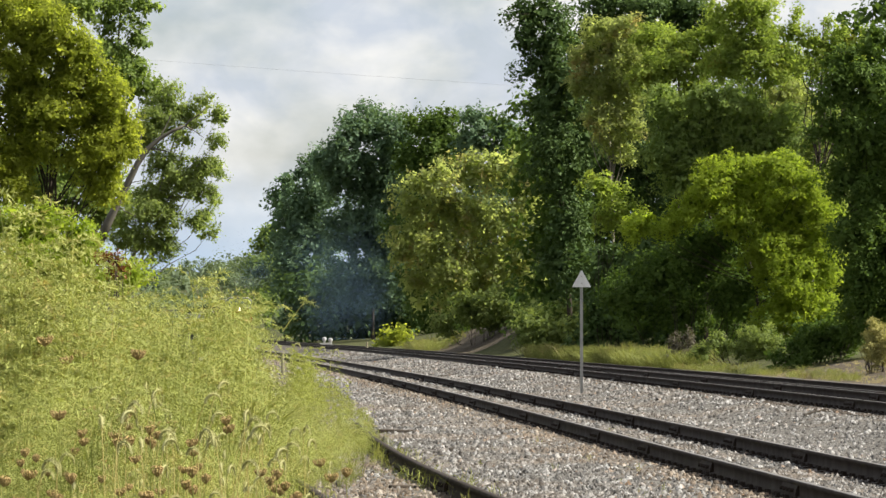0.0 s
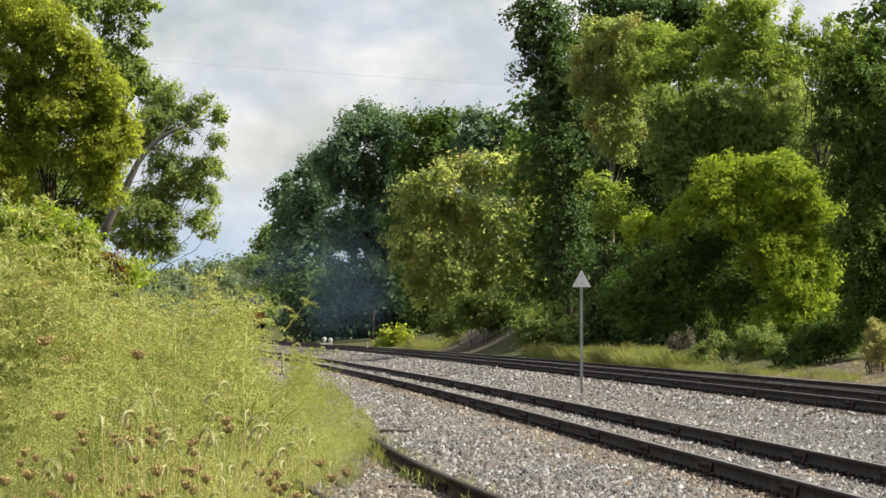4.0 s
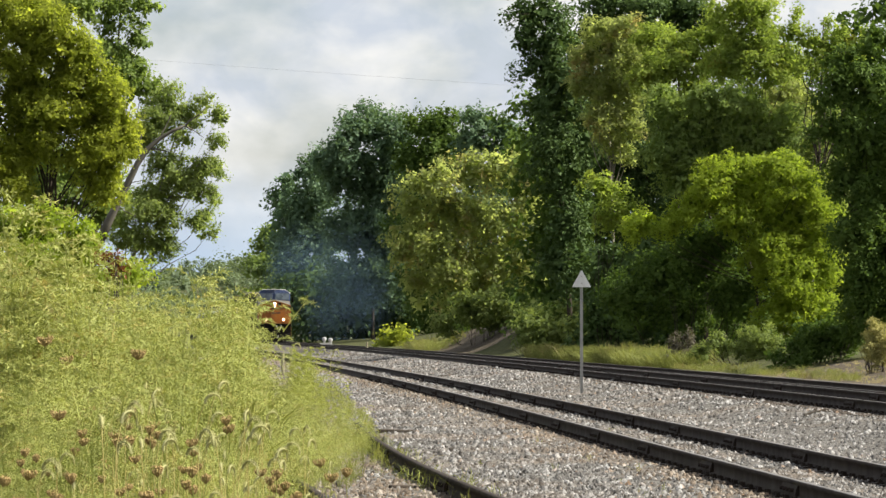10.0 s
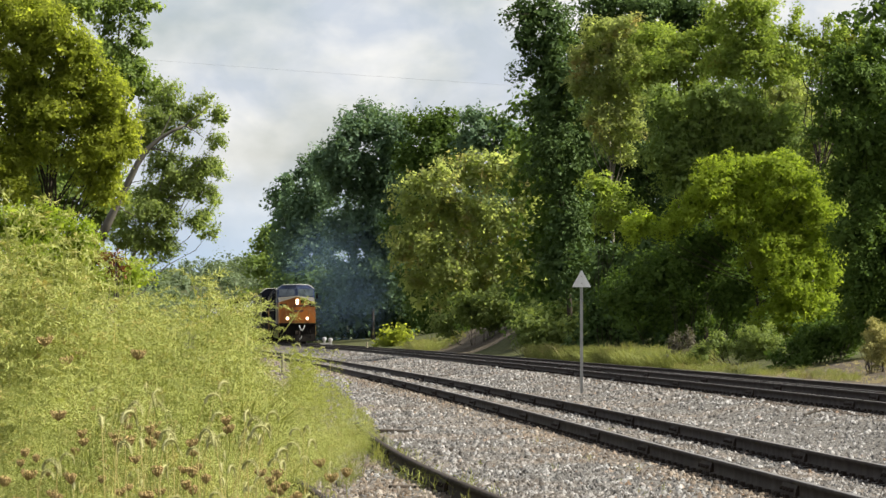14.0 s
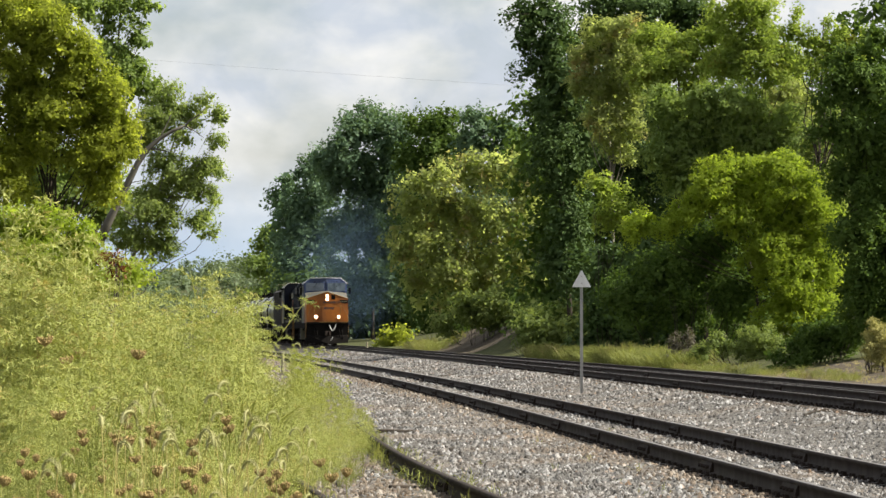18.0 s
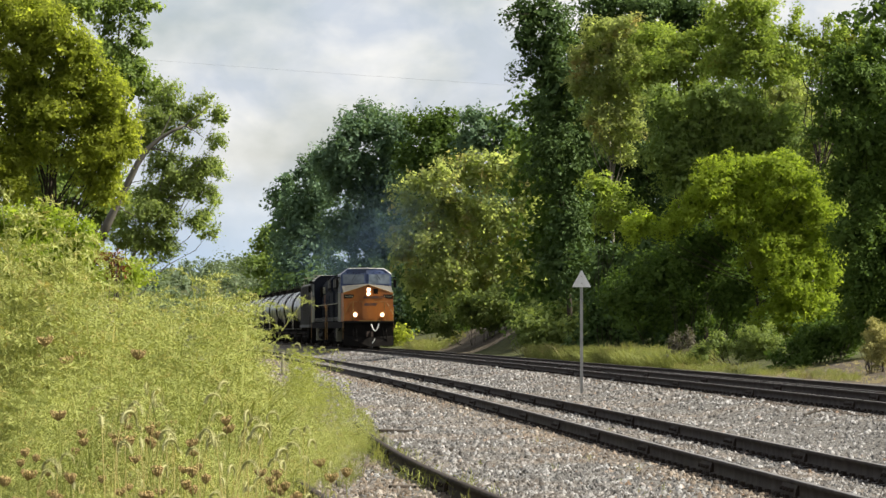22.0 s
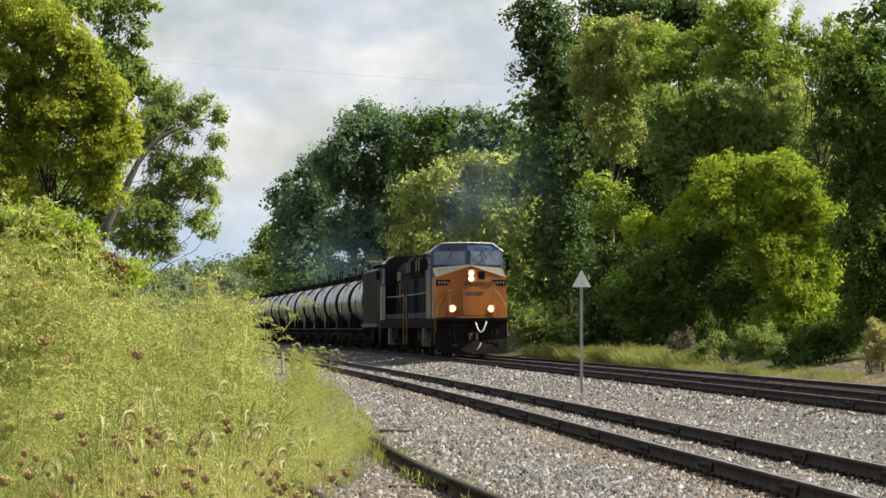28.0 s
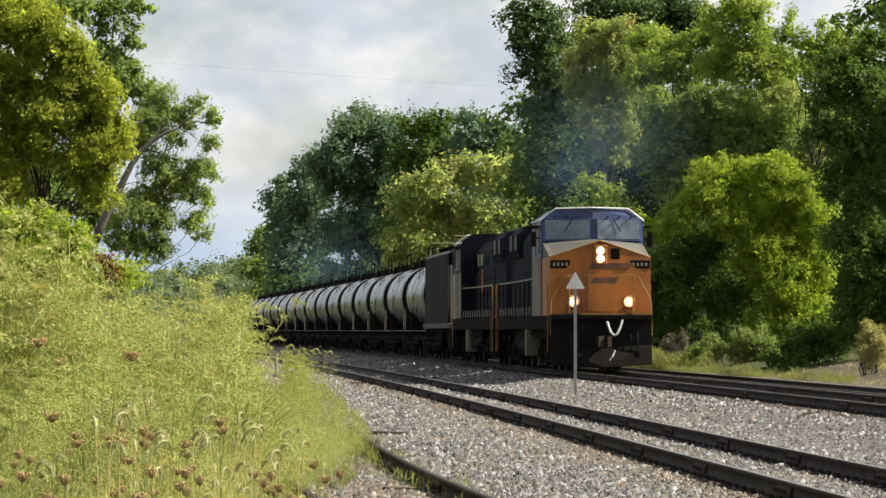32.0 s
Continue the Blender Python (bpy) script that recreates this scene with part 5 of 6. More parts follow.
    for s in (-1, 1):
        bm = bmesh.new()
        pipe(bm, [(-1.3, s * 0.75, 4.2), (-1.3, s * 0.75, 4.85), (1.3, s * 0.75, 4.85), (1.3, s * 0.75, 4.2)], 0.035, 6)
        pipe(bm, [(-1.3, s * 0.75, 4.55), (1.3, s * 0.75, 4.55)], 0.018, 6)
        part("top_rail", bm, BLACK, ob)
    for x in (-3.4, 3.2):
        bm = bmesh.new()
        lathe(bm, [(0.2, 4.1), (0.2, 4.32), (0.12, 4.38)], (x, 0, 0), sides=12)
        part("vent", bm, BLACK, ob)
    return ob


def squeeze(ob, x_from, share):
    """Shortens a vehicle behind x_from: its sheets are drawn together, its trucks and fittings keep their shape and move up."""
    done = set()
    for c in ob.children_recursive:
        if c.parent is ob and (c.name.startswith(("truck", "reflective_stripe", "brake_wheel", "coupler")) or c.matrix_basis.translation.length > 0.5):
            if c.name.startswith("coupler"):
                x = c.data.vertices[0].co.x
                c.location.x += min(0.0, x - x_from) * (share - 1)
            else:
                c.location.x += min(0.0, c.location.x - x_from) * (share - 1)
        elif c.parent is ob or c.name.startswith("slat"):
            if c.name.startswith("slat"):
                c.location.x += min(0.0, c.location.x - x_from) * (share - 1)
            elif c.data.name not in done:
                done.add(c.data.name)
                for v in c.data.vertices:
                    v.co.x += min(0.0, v.co.x - x_from) * (share - 1)


def hopper_car():
    ob = new("hopper_car")
    tagged(ob, "dark grey covered hopper car with sloping ends", "hopper car")
    bm = bmesh.new()
    prism(bm, [(-6.1, 3.9), (-6.1, 4.3), (6.1, 4.3), (6.1, 3.9), (5.9, 2.2), (5.2, 1.5), (-5.2, 1.5), (-5.9, 2.2)], 1, -1.5, 1.5)
    part("body", bm, HOPPER_PAINT, ob, "dark grey steel body")
    for s in (-1, 1):
        for k in range(13):
            x = -5.4 + k * 0.9
            bm = bmesh.new()
            box(bm, x - 0.05, x + 0.05, min(s * 1.5, s * 1.58), max(s * 1.5, s * 1.58), 1.5, 4.25, 0.01)
            part("side_stake", bm, HOPPER_PAINT, ob)
        bm = bmesh.new()
        box(bm, -6.4, 6.4, min(s * 1.4, s * 1.6), max(s * 1.4, s * 1.6), 1.3, 1.5, 0.02)
        part("side_sill", bm, HOPPER_PAINT, ob)
    bm = bmesh.new()
    prism(bm, [(-1.5, 4.3), (-1.2, 4.45), (-0.4, 4.55), (0.4, 4.55), (1.2, 4.45), (1.5, 4.3)], 0, -6.1, 6.1)
    part("roof", bm, HOPPER_PAINT, ob)
    for k in range(6):
        bm = bmesh.new()
        box(bm, -5.3 + k * 2.0, -4.3 + k * 2.0, -0.3, 0.3, 4.55, 4.66, 0.03)
        part("hatch", bm, HOPPER_PAINT, ob)
    for s in (-1, 1):
        bm = bmesh.new()
        box(bm, -6.3, 6.3, min(s * 0.55, s * 1.0), max(s * 0.55, s * 1.0), 4.64, 4.68)
        for k in range(10):
            box(bm, -6.0 + k * 1.3, -5.95 + k * 1.3, min(s * 0.6, s * 0.95), max(s * 0.6, s * 0.95), 4.42, 4.64)
        part("running_board", bm, BLACK, ob)
    for x in (-2.4, 2.4):
        bm = bmesh.new()
        a = [(-1.9, 1.5), (1.9, 1.5), (0.35, 0.45), (-0.35, 0.45)]
        prism(bm, [(x + u, z) for u, z in a], 1, -1.2, 1.2)
        part("discharge_hopper", bm, BLACK, ob)
    for e in (-1, 1):
        bm = bmesh.new()
        for s in (-1, 1):
            rod(bm, (e * 6.3, s * 1.45, 1.4), (e * 6.15, s * 1.45, 4.4), 0.04)
            for k in range(8):
                rod(bm, (e * 6.35, s * 1.5, 1.5 + 0.36 * k), (e * 6.35, s * 1.05, 1.5 + 0.36 * k), 0.018, sides=5)
            rod(bm, (e * 6.3, s * 1.05, 1.4), (e * 6.15, s * 1.05, 4.4), 0.03)
        part("end_ladder", bm, HOPPER_PAINT, ob)
        bm = bmesh.new()
        pipe(bm, [(e * 6.2, -1.3, 4.4), (e * 6.2, -1.3, 4.95), (e * 6.2, 1.3, 4.95), (e * 6.2, 1.3, 4.4)], 0.025, 6)
        part("roof_rail", bm, CREAM, ob)
        coupler(ob, e * 6.5, e)
        bogie(ob, e * 4.7, (-0.9, 0.9), 0.46, False)
    bm = bmesh.new()
    box(bm, -6.4, 6.4, -0.35, 0.35, 0.85, 1.3)
    part("centre_sill", bm, BLACK, ob)
    return ob


lead = locomotive("orange-nosed dark blue diesel locomotive with lit headlights", True)
squeeze(lead, 5.5, 0.797)
TRAIN.append((lead, 10.35, 5.0))
second = locomotive("trailing dark blue diesel locomotive running backwards, lamps unlit", False)
squeeze(second, 5.5, 0.797)
TRAIN.append((second, 10.35 + 15.7, -5.0))      # runs back to front
hopper = hopper_car()
TRAIN.append((hopper, 10.35 + 15.7 + 11.15 + 6.65, 4.7))
first_tank = tank_car()
for _k in range(16):
    car = first_tank if _k == 0 else copy_thing(first_tank, Matrix.Identity(4))
    TRAIN.append((car, 56.95 + 12.9 * _k, 4.4))


# ---- things beside the track ----
def sign_post():
    ob = new("sign_post")
    ob.location = (3.36, 90.5, ground_z(3.36, 90.5))
    tagged(ob, "grey steel post with a plain white triangular sign", "railway sign")
    h = 2.79
    bm = bmesh.new()
    prism(bm, [(-0.035, -0.02), (-0.012, -0.02), (-0.012, 0.012), (0.012, 0.012), (0.012, -0.02), (0.035, -0.02), (0.035, -0.006), (0.02, -0.006), (0.02, 0.024), (-0.02, 0.024), (-0.02, -0.006), (-0.035, -0.006)], 2, -0.3, h)
    post = part("post", bm, painted("galvanised", (0.42, 0.42, 0.40), (0.2, 0.17, 0.13), 0.5, 0.5, 0.4, 4), ob)
    bm = bmesh.new()
    vs = [(-0.225, h - 0.2), (0.225, h - 0.2), (0.225, h - 0.185), (0.012, h + 0.2), (-0.012, h + 0.2), (-0.225, h - 0.185)]
    prism(bm, vs, 1, -0.034, -0.026)
    plate = part("plate", bm, painted("sign_white", (0.72, 0.72, 0.70), (0.3, 0.28, 0.25), 0.35, 0.5, 0, 5), ob, "white triangular plate pointing up")
    bm = bmesh.new()
    for z in (h - 0.12, h + 0.06):
        rod(bm, (0, -0.045, z), (0, 0.03, z), 0.012, sides=8)
    part("bolt", bm, STEEL, plate)


def signal_box():
    x, y = -10.1, 322.0
    ob = new("switch_machine")
    ob.location = (x, y, ground_z(x, y))
    ob.scale = (0.72, 0.72, 0.78)
    tagged(ob, "small pale grey trackside machine with two raised heads", "switch machine")
    # Grey made duller to put the haze of distance into the paint.
    pale = painted("hazed_machine_grey", (0.42, 0.42, 0.40), (0.2, 0.18, 0.15), 0.5, 0.6, 0, 3)
    bm = bmesh.new()
    box(bm, -0.7, 0.75, -0.4, 0.4, 0.0, 0.45, 0.05)
    part("case", bm, pale, ob)
    for dx, hh in ((-0.2, 0.95), (0.55, 0.85)):
        bm = bmesh.new()
        rod(bm, (dx, 0, 0.4), (dx, 0, hh - 0.2), 0.14, sides=10)
        lathe(bm, [(0.2, hh - 0.25), (0.26, hh - 0.1), (0.24, hh + 0.1), (0.12, hh + 0.18)], (dx, 0, 0), sides=14)
        part("head", bm, pale, ob)


def timber(name, label, at, size, rz, mat):
    bm = bmesh.new()
    box(bm, -size[0] / 2, size[0] / 2, -size[1] / 2, size[1] / 2, 0, size[2], 0.012)
    ob = part(name, bm, mat)
    ob.matrix_basis = pose(at[0], at[1], ground_z(*at) - 0.01, 0, 1.5, rz)
    tagged(ob, label, "debris")


sign_post()
signal_box()
timber("wooden_block", "dark broken piece of tie timber on ballast", (-0.72, 57.8), (0.56, 0.16, 0.06), 8, TIE)
timber("plank", "short weathered grey plank lying on the ballast", (-0.3, 37.8), (0.5, 0.12, 0.04), 20, TIE)


def stake(at, h, r, label, mat):
    bm = bmesh.new()
    rod(bm, (0, 0, -0.2), (0, 0, h), r, r * 0.9, 8)
    lathe(bm, [(r * 1.2, h - 0.02), (r * 1.2, h + 0.03), (r * 0.4, h + 0.05)], sides=8)
    ob = part("stake", bm, mat)
    ob.location = (*at, ground_z(*at))
    tagged(ob, label, "stake")


stake((-5.5, 128.0), 0.75, 0.06, "pale stake beside the siding", CREAM)
stake((-5.0, 245.0), 0.5, 0.07, "pale low stake beyond the main line", CREAM)


def branch(at, length, rz):
    rng = np.random.default_rng(int(at[1] * 10))
    bm = bmesh.new()
    bough(bm, (0, 0, 0.03), (length, 0, 0.12), 0.018, 0.006, rng)
    bough(bm, (length * 0.5, 0, 0.08), (length * 0.8, 0.25, 0.2), 0.01, 0.004, rng)
    ob = part("fallen_branch", bm, BARK)
    ob.matrix_basis = pose(at[0], at[1], ground_z(*at), 0, 0, rz)
    tagged(ob, "dry dark branch lying on the ballast", "branch")


branch((-0.15, 124.0), 0.75, 20)
branch((6.0, 62.0), 0.5, 30)


def wires():
    ob = new("power_line")
    tagged(ob, "thin grey overhead power cable against the sky", "power line")
    bm = bmesh.new()
    pipe(bm, [(-70 + 9 * j, 430, 35.45 - 0.068 * 9 * j - 0.5 * math.sin(math.pi * j / 15)) for j in range(16)], 0.008, 5)
    part("cable", bm, STEEL, ob)


wires()


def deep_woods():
    """Dark leaf masses added as the shaded inside of the wood, seen between the trunks."""
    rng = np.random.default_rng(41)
    for x0, x1, y0, y1, top, r, leaf, mat in ((7.6, 27.0, 246, 262, 14.0, 2.5, 0.5, LEAF_FOREST), (8.3, 14.0, 186, 197, 5.5, 1.5, 0.26, LEAF_DARK_AND_SHADE)):
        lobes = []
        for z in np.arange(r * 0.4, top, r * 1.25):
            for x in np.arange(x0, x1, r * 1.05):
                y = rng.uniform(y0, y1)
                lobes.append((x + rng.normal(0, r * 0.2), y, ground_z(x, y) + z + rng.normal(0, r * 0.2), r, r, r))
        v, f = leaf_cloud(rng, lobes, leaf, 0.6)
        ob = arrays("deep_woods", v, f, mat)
        tagged(ob, "dark leaf mass standing in for shade inside the wood", "woods", kind="stuff")


deep_woods()


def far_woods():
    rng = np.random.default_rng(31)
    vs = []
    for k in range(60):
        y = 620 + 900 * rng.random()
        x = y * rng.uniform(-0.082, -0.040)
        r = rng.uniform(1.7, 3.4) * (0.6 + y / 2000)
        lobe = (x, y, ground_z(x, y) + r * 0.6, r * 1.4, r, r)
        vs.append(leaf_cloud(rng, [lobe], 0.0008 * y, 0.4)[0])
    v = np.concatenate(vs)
    ob = arrays("far_woods", v, np.arange(len(v)).reshape(-1, 4), LEAF_FAR_HAZED)
    tagged(ob, "distant tree line on the horizon, haze put into its green", "woods", kind="stuff")


far_woods()


# ---- ballast stones ----
def stones():
    rng = np.random.default_rng(7)
    base = np.array([(1, 0, -0.4), (0, 1, -0.4), (-1, 0, -0.4), (0, -1, -0.4), (0.35, 0.2, 0.7), (-0.35, -0.2, 0.6)], float)
    tris = np.array([(0, 1, 4), (1, 5, 4), (1, 2, 5), (2, 3, 5), (3, 4, 5), (3, 0, 4)])
    pts = []
    while len(pts) < 54000:
        y = 32 + 210 * rng.random() ** 2.3
        lo, hi = -0.125 * y - 0.3, 0.125 * y + 0.3
        x = rng.uniform(max(lo, spur_x(y) - 1.2 - max(0, y - 60) * 0.01), min(hi, main_x(y) - 0.9))
        skip = False
        for line in (siding_x, spur_x):
            for off in (-0.7525, 0.7525):
                if abs(x - line(y) - off) < 0.11:
                    skip = True
        if not skip:
            pts.append((x, y, ground_z(x, y)))
    p = np.array(pts)
    n = len(p)
    s = np.where(rng.random(n) < 0.35, 0.028 + 0.028 * rng.random(n) ** 2, 0.014 + 0.018 * rng.random(n)) + (p[:, 1] - 32) * 0.00034
    a = rng.uniform(0, 2 * math.pi, n)
    c, d = np.cos(a), np.sin(a)
    shape = base[None] * rng.uniform(0.6, 1.2, (n, 6, 1)) + rng.normal(0, 0.2, (n, 6, 3))
    v = np.stack([shape[:, :, 0] * c[:, None] - shape[:, :, 1] * d[:, None], shape[:, :, 0] * d[:, None] + shape[:, :, 1] * c[:, None], shape[:, :, 2]], -1) * s[:, None, None]
    v += p[:, None, :]
    side = np.array([siding_x(y) - 0.7525 - x for x, y in p[:, :2]])
    mid = np.array([abs(x - spur_x(y)) for x, y in p[:, :2]])
    rusty = ((side > 0) & (side < 0.25 + 0.8 * rng.random(n))) | ((mid < 0.68) & (rng.random(n) < 0.75))
    for name, label, mat, pick in (("ballast_stones", "loose pale grey crushed ballast stones", STONES, ~rusty),
                                   ("rusty_stones", "rust-brown stained stones and chips along the rail", RUSTY_STONES, rusty)):
        q = v[pick]
        f = (tris[None] + 6 * np.arange(len(q))[:, None, None]).reshape(-1, 3)
        tagged(arrays(name, q.reshape(-1, 3), f, mat), label, "ballast", kind="stuff")


stones()


# ---- weeds ----
# Dark base and strong patches imitate lit and shaded sides of weed clumps.
WEED = foliage("weed_green", (0.085, 0.122, 0.026), (0.395, 0.420, 0.140), (0.42, 0.34, 0.13), 0.16, through_light=0.32, patch=2.0, swing=0.85)
GOLDENROD = foliage("goldenrod_leaf", (0.16, 0.20, 0.05), (0.42, 0.44, 0.13), through_light=0.45, patch=2.5)
GRASS = foliage("grass_green", (0.12, 0.15, 0.035), (0.29, 0.31, 0.09), (0.30, 0.24, 0.11), 0.12, through_light=0.35, patch=1.2)
STRAW = foliage("dry_stalk", (0.38, 0.32, 0.12), (0.60, 0.53, 0.26), through_light=0.45)
FOXTAIL = foliage("foxtail_head", (0.36, 0.36, 0.15), (0.58, 0.56, 0.30), through_light=0.4)
SEED_BROWN = painted("seed_head", (0.36, 0.265, 0.115), (0.16, 0.11, 0.05), 0.7, 0.9, 0, 30, 0.1)


def blade(p, d, length, width, rng_n, bend=0.15, slim=False):
    """Narrow leaves from p along d: four-cornered, or slim ones with three corners."""
    side = np.cross(d, rng_n)
    side /= np.linalg.norm(side, axis=1)[:, None] + 1e-9
    mid = p + d * (length * 0.5)[:, None] + np.array([0, 0, 1]) * (length * bend * 0.4)[:, None]
    tip = p + d * length[:, None] - np.array([0, 0, 1]) * (length * bend)[:, None]
    w = (width * 0.5)[:, None]
    return np.stack([p - side * w, tip, p + side * w], 1) if slim else np.stack([p, mid - side * w, tip, mid + side * w], 1)


def plume(rng, h, branches, twigs, leaves, spread, fine=1.0, tilt=0.0):
    """One tall feathery weed: a stem, arching side shoots, each with short twigs on both sides clothed in small narrow leaves."""
    out = []
    lean = rng.normal(0, 0.07, 2) + np.array([tilt, 0])

    def stem_at(t):
        return np.stack([lean[0] * h * t ** 2, lean[1] * h * t ** 2, h * t], -1)
    sp = stem_at(np.linspace(0, 1, 6))
    d = np.diff(sp, axis=0)
    L = np.linalg.norm(d, axis=1)
    out.append(blade(sp[:-1], d / L[:, None], L * 1.05, np.full(5, 0.008), rng.normal(size=(5, 3)), 0, True))
    for k in range(branches):
        t0 = 0.25 + 0.73 * (k + rng.random()) / branches
        a = k * 2.4 + rng.normal(0, 0.5)
        bl = spread * h * (1.15 - 0.7 * t0) * rng.uniform(0.7, 1.25)
        up = rng.uniform(0.5, 1.3)
        dir0 = np.array([math.cos(a), math.sin(a), up])
        dir0 /= np.linalg.norm(dir0)
        side = np.cross(dir0, (0, 0, 1.0))
        side /= np.linalg.norm(side)
        root = stem_at(np.array([t0]))

        def arc(e):
            return root + dir0 * (e * bl)[:, None] + np.array([0, 0, -1]) * (e ** 2.4 * bl * 0.55)[:, None]
        e = np.array([0.0, 0.3, 0.6, 0.85])
        q, q2 = arc(e), arc(e + 0.3)
        dq = q2 - q
        lq = np.linalg.norm(dq, axis=1)
        out.append(blade(q, dq / lq[:, None], lq, np.full(4, 0.004), rng.normal(size=(4, 3)), 0.0, True))
        s = (np.arange(twigs) + rng.random(twigs)) / twigs * 0.9 + 0.1
        tp = arc(s)
        td = dir0 * 0.7 + side * np.where(np.arange(twigs) % 2, 1, -1)[:, None] * 0.7 + rng.normal(0, 0.25, (twigs, 3)) + np.array([0, 0, 0.1])
        td[:, 2] -= 0.5 * s ** 2
        td /= np.linalg.norm(td, axis=1)[:, None]
        tl = bl * 0.24 * (1.15 - 0.6 * s) * rng.uniform(0.7, 1.2, twigs)
        u = (np.arange(leaves) + 0.5) / leaves
        p = (tp[:, None, :] + td[:, None, :] * (tl[:, None] * u)[:, :, None]).reshape(-1, 3)
        p[:, 2] -= (np.repeat(tl, leaves) * np.tile(u, twigs) ** 2 * 0.25)
        n = len(p)
        ld = np.repeat(td, leaves, 0) * 0.9 + rng.normal(0, 0.5, (n, 3))
        ld /= np.linalg.norm(ld, axis=1)[:, None]
        out.append(blade(p, ld, fine * rng.uniform(0.010, 0.026, n), fine * rng.uniform(0.0035, 0.0068, n), rng.normal(size=(n, 3)) * 0.5 + np.array([0, 0, 1.0]), 0.2, True))
    return np.concatenate(out)


def tuft(rng, h, blades, thin=1.0):
    a = rng.uniform(0, 2 * math.pi, blades)
    lean = np.abs(rng.normal(0, 0.35, blades))
    d = np.stack([np.cos(a) * lean, np.sin(a) * lean, np.ones(blades)], 1)
    d /= np.linalg.norm(d, axis=1)[:, None]
    p = np.stack([rng.normal(0, 0.06, blades), rng.normal(0, 0.06, blades), np.zeros(blades)], 1)
    return blade(p, d, h * rng.uniform(0.5, 1.1, blades), thin * rng.uniform(0.006, 0.014, blades), rng.normal(size=(blades, 3)), 0.25)


SWAY = []          # patches that rock in the breeze: thing, resting place, size and phase of the swing


def scatter(name, label, category, kinds, places, mat, patches=1, swing=0.0):
    """All the plants of one kind as one mesh, or as a few patches that sway: places are (x, y, scale, turn)."""
    rng = np.random.default_rng(len(places))
    every = np.array(places)
    group = rng.integers(0, patches, len(every))
    for part_no in range(patches):
        pl = every[group == part_no]
        z = np.array([ground_z(x, y) for x, y in pl[:, :2]])
        mid = np.array([pl[:, 0].mean(), pl[:, 1].mean(), 0.0])
        out = []
        pick = rng.integers(0, len(kinds), len(pl))
        for k, q in enumerate(kinds):
            sel = pl[pick == k]
            c, s = np.cos(sel[:, 3]), np.sin(sel[:, 3])
            v = q.reshape(-1, 3)
            x = (v[None, :, 0] * c[:, None] - v[None, :, 1] * s[:, None]) * sel[:, 2:3] + sel[:, 0:1]
            y = (v[None, :, 0] * s[:, None] + v[None, :, 1] * c[:, None]) * sel[:, 2:3] + sel[:, 1:2]
            zz = v[None, :, 2] * sel[:, 2:3] + z[pick == k][:, None]
            out.append(np.stack([x, y, zz], -1).reshape(-1, 3))
        v = np.concatenate(out) - mid
        ob = arrays(name, v, np.arange(len(v)).reshape(-1, kinds[0].shape[1]), mat)
        ob.location = mid
        tagged(ob, label, category, kind="stuff")
        if swing:
            SWAY.append((ob, mid, swing, 1.7 * part_no))


def weed_edge(y):
    """The right-hand limit of the weeds, in x, uneven along the way."""
    return base_edge(y) + 0.22 * noise.noise((y * 0.28, 0, 9)) - 0.08


def base_edge(y):
    if y < 48:
        return -1.05 + 0.015 * max(y - 35, 0)
    return -0.85 - (y - 48) * 0.040


def tall_patch(x, y):
    """1 inside the stand of tall weeds, 0 towards the spur."""
    edge = -1.93 - 0.049 * (y - 38)
    return 1 - smooth(-0.06, 0.10, x - edge)


def weed_height(x, y):
    """How tall the weeds grow: a tall stand away from the spur, low growth along its edge."""
    d = weed_edge(y) - x
    low = 0.30 + 0.65 * smooth(0.0, 1.3, d) + 0.25 * noise.noise((x * 1.7, y * 0.5, 2))
    lumps = 0.22 * noise.noise((x * 1.6, y * 0.4, 7)) + 0.18 * noise.noise((x * 4.5, y * 1.1, 4))
    tall = 1.90 + 0.54 * smooth(-2.7, -4.6, x * 38 / y) + lumps
    f = tall_patch(x, y)
    return low + (tall - low) * f if 24 < y < 62 else low


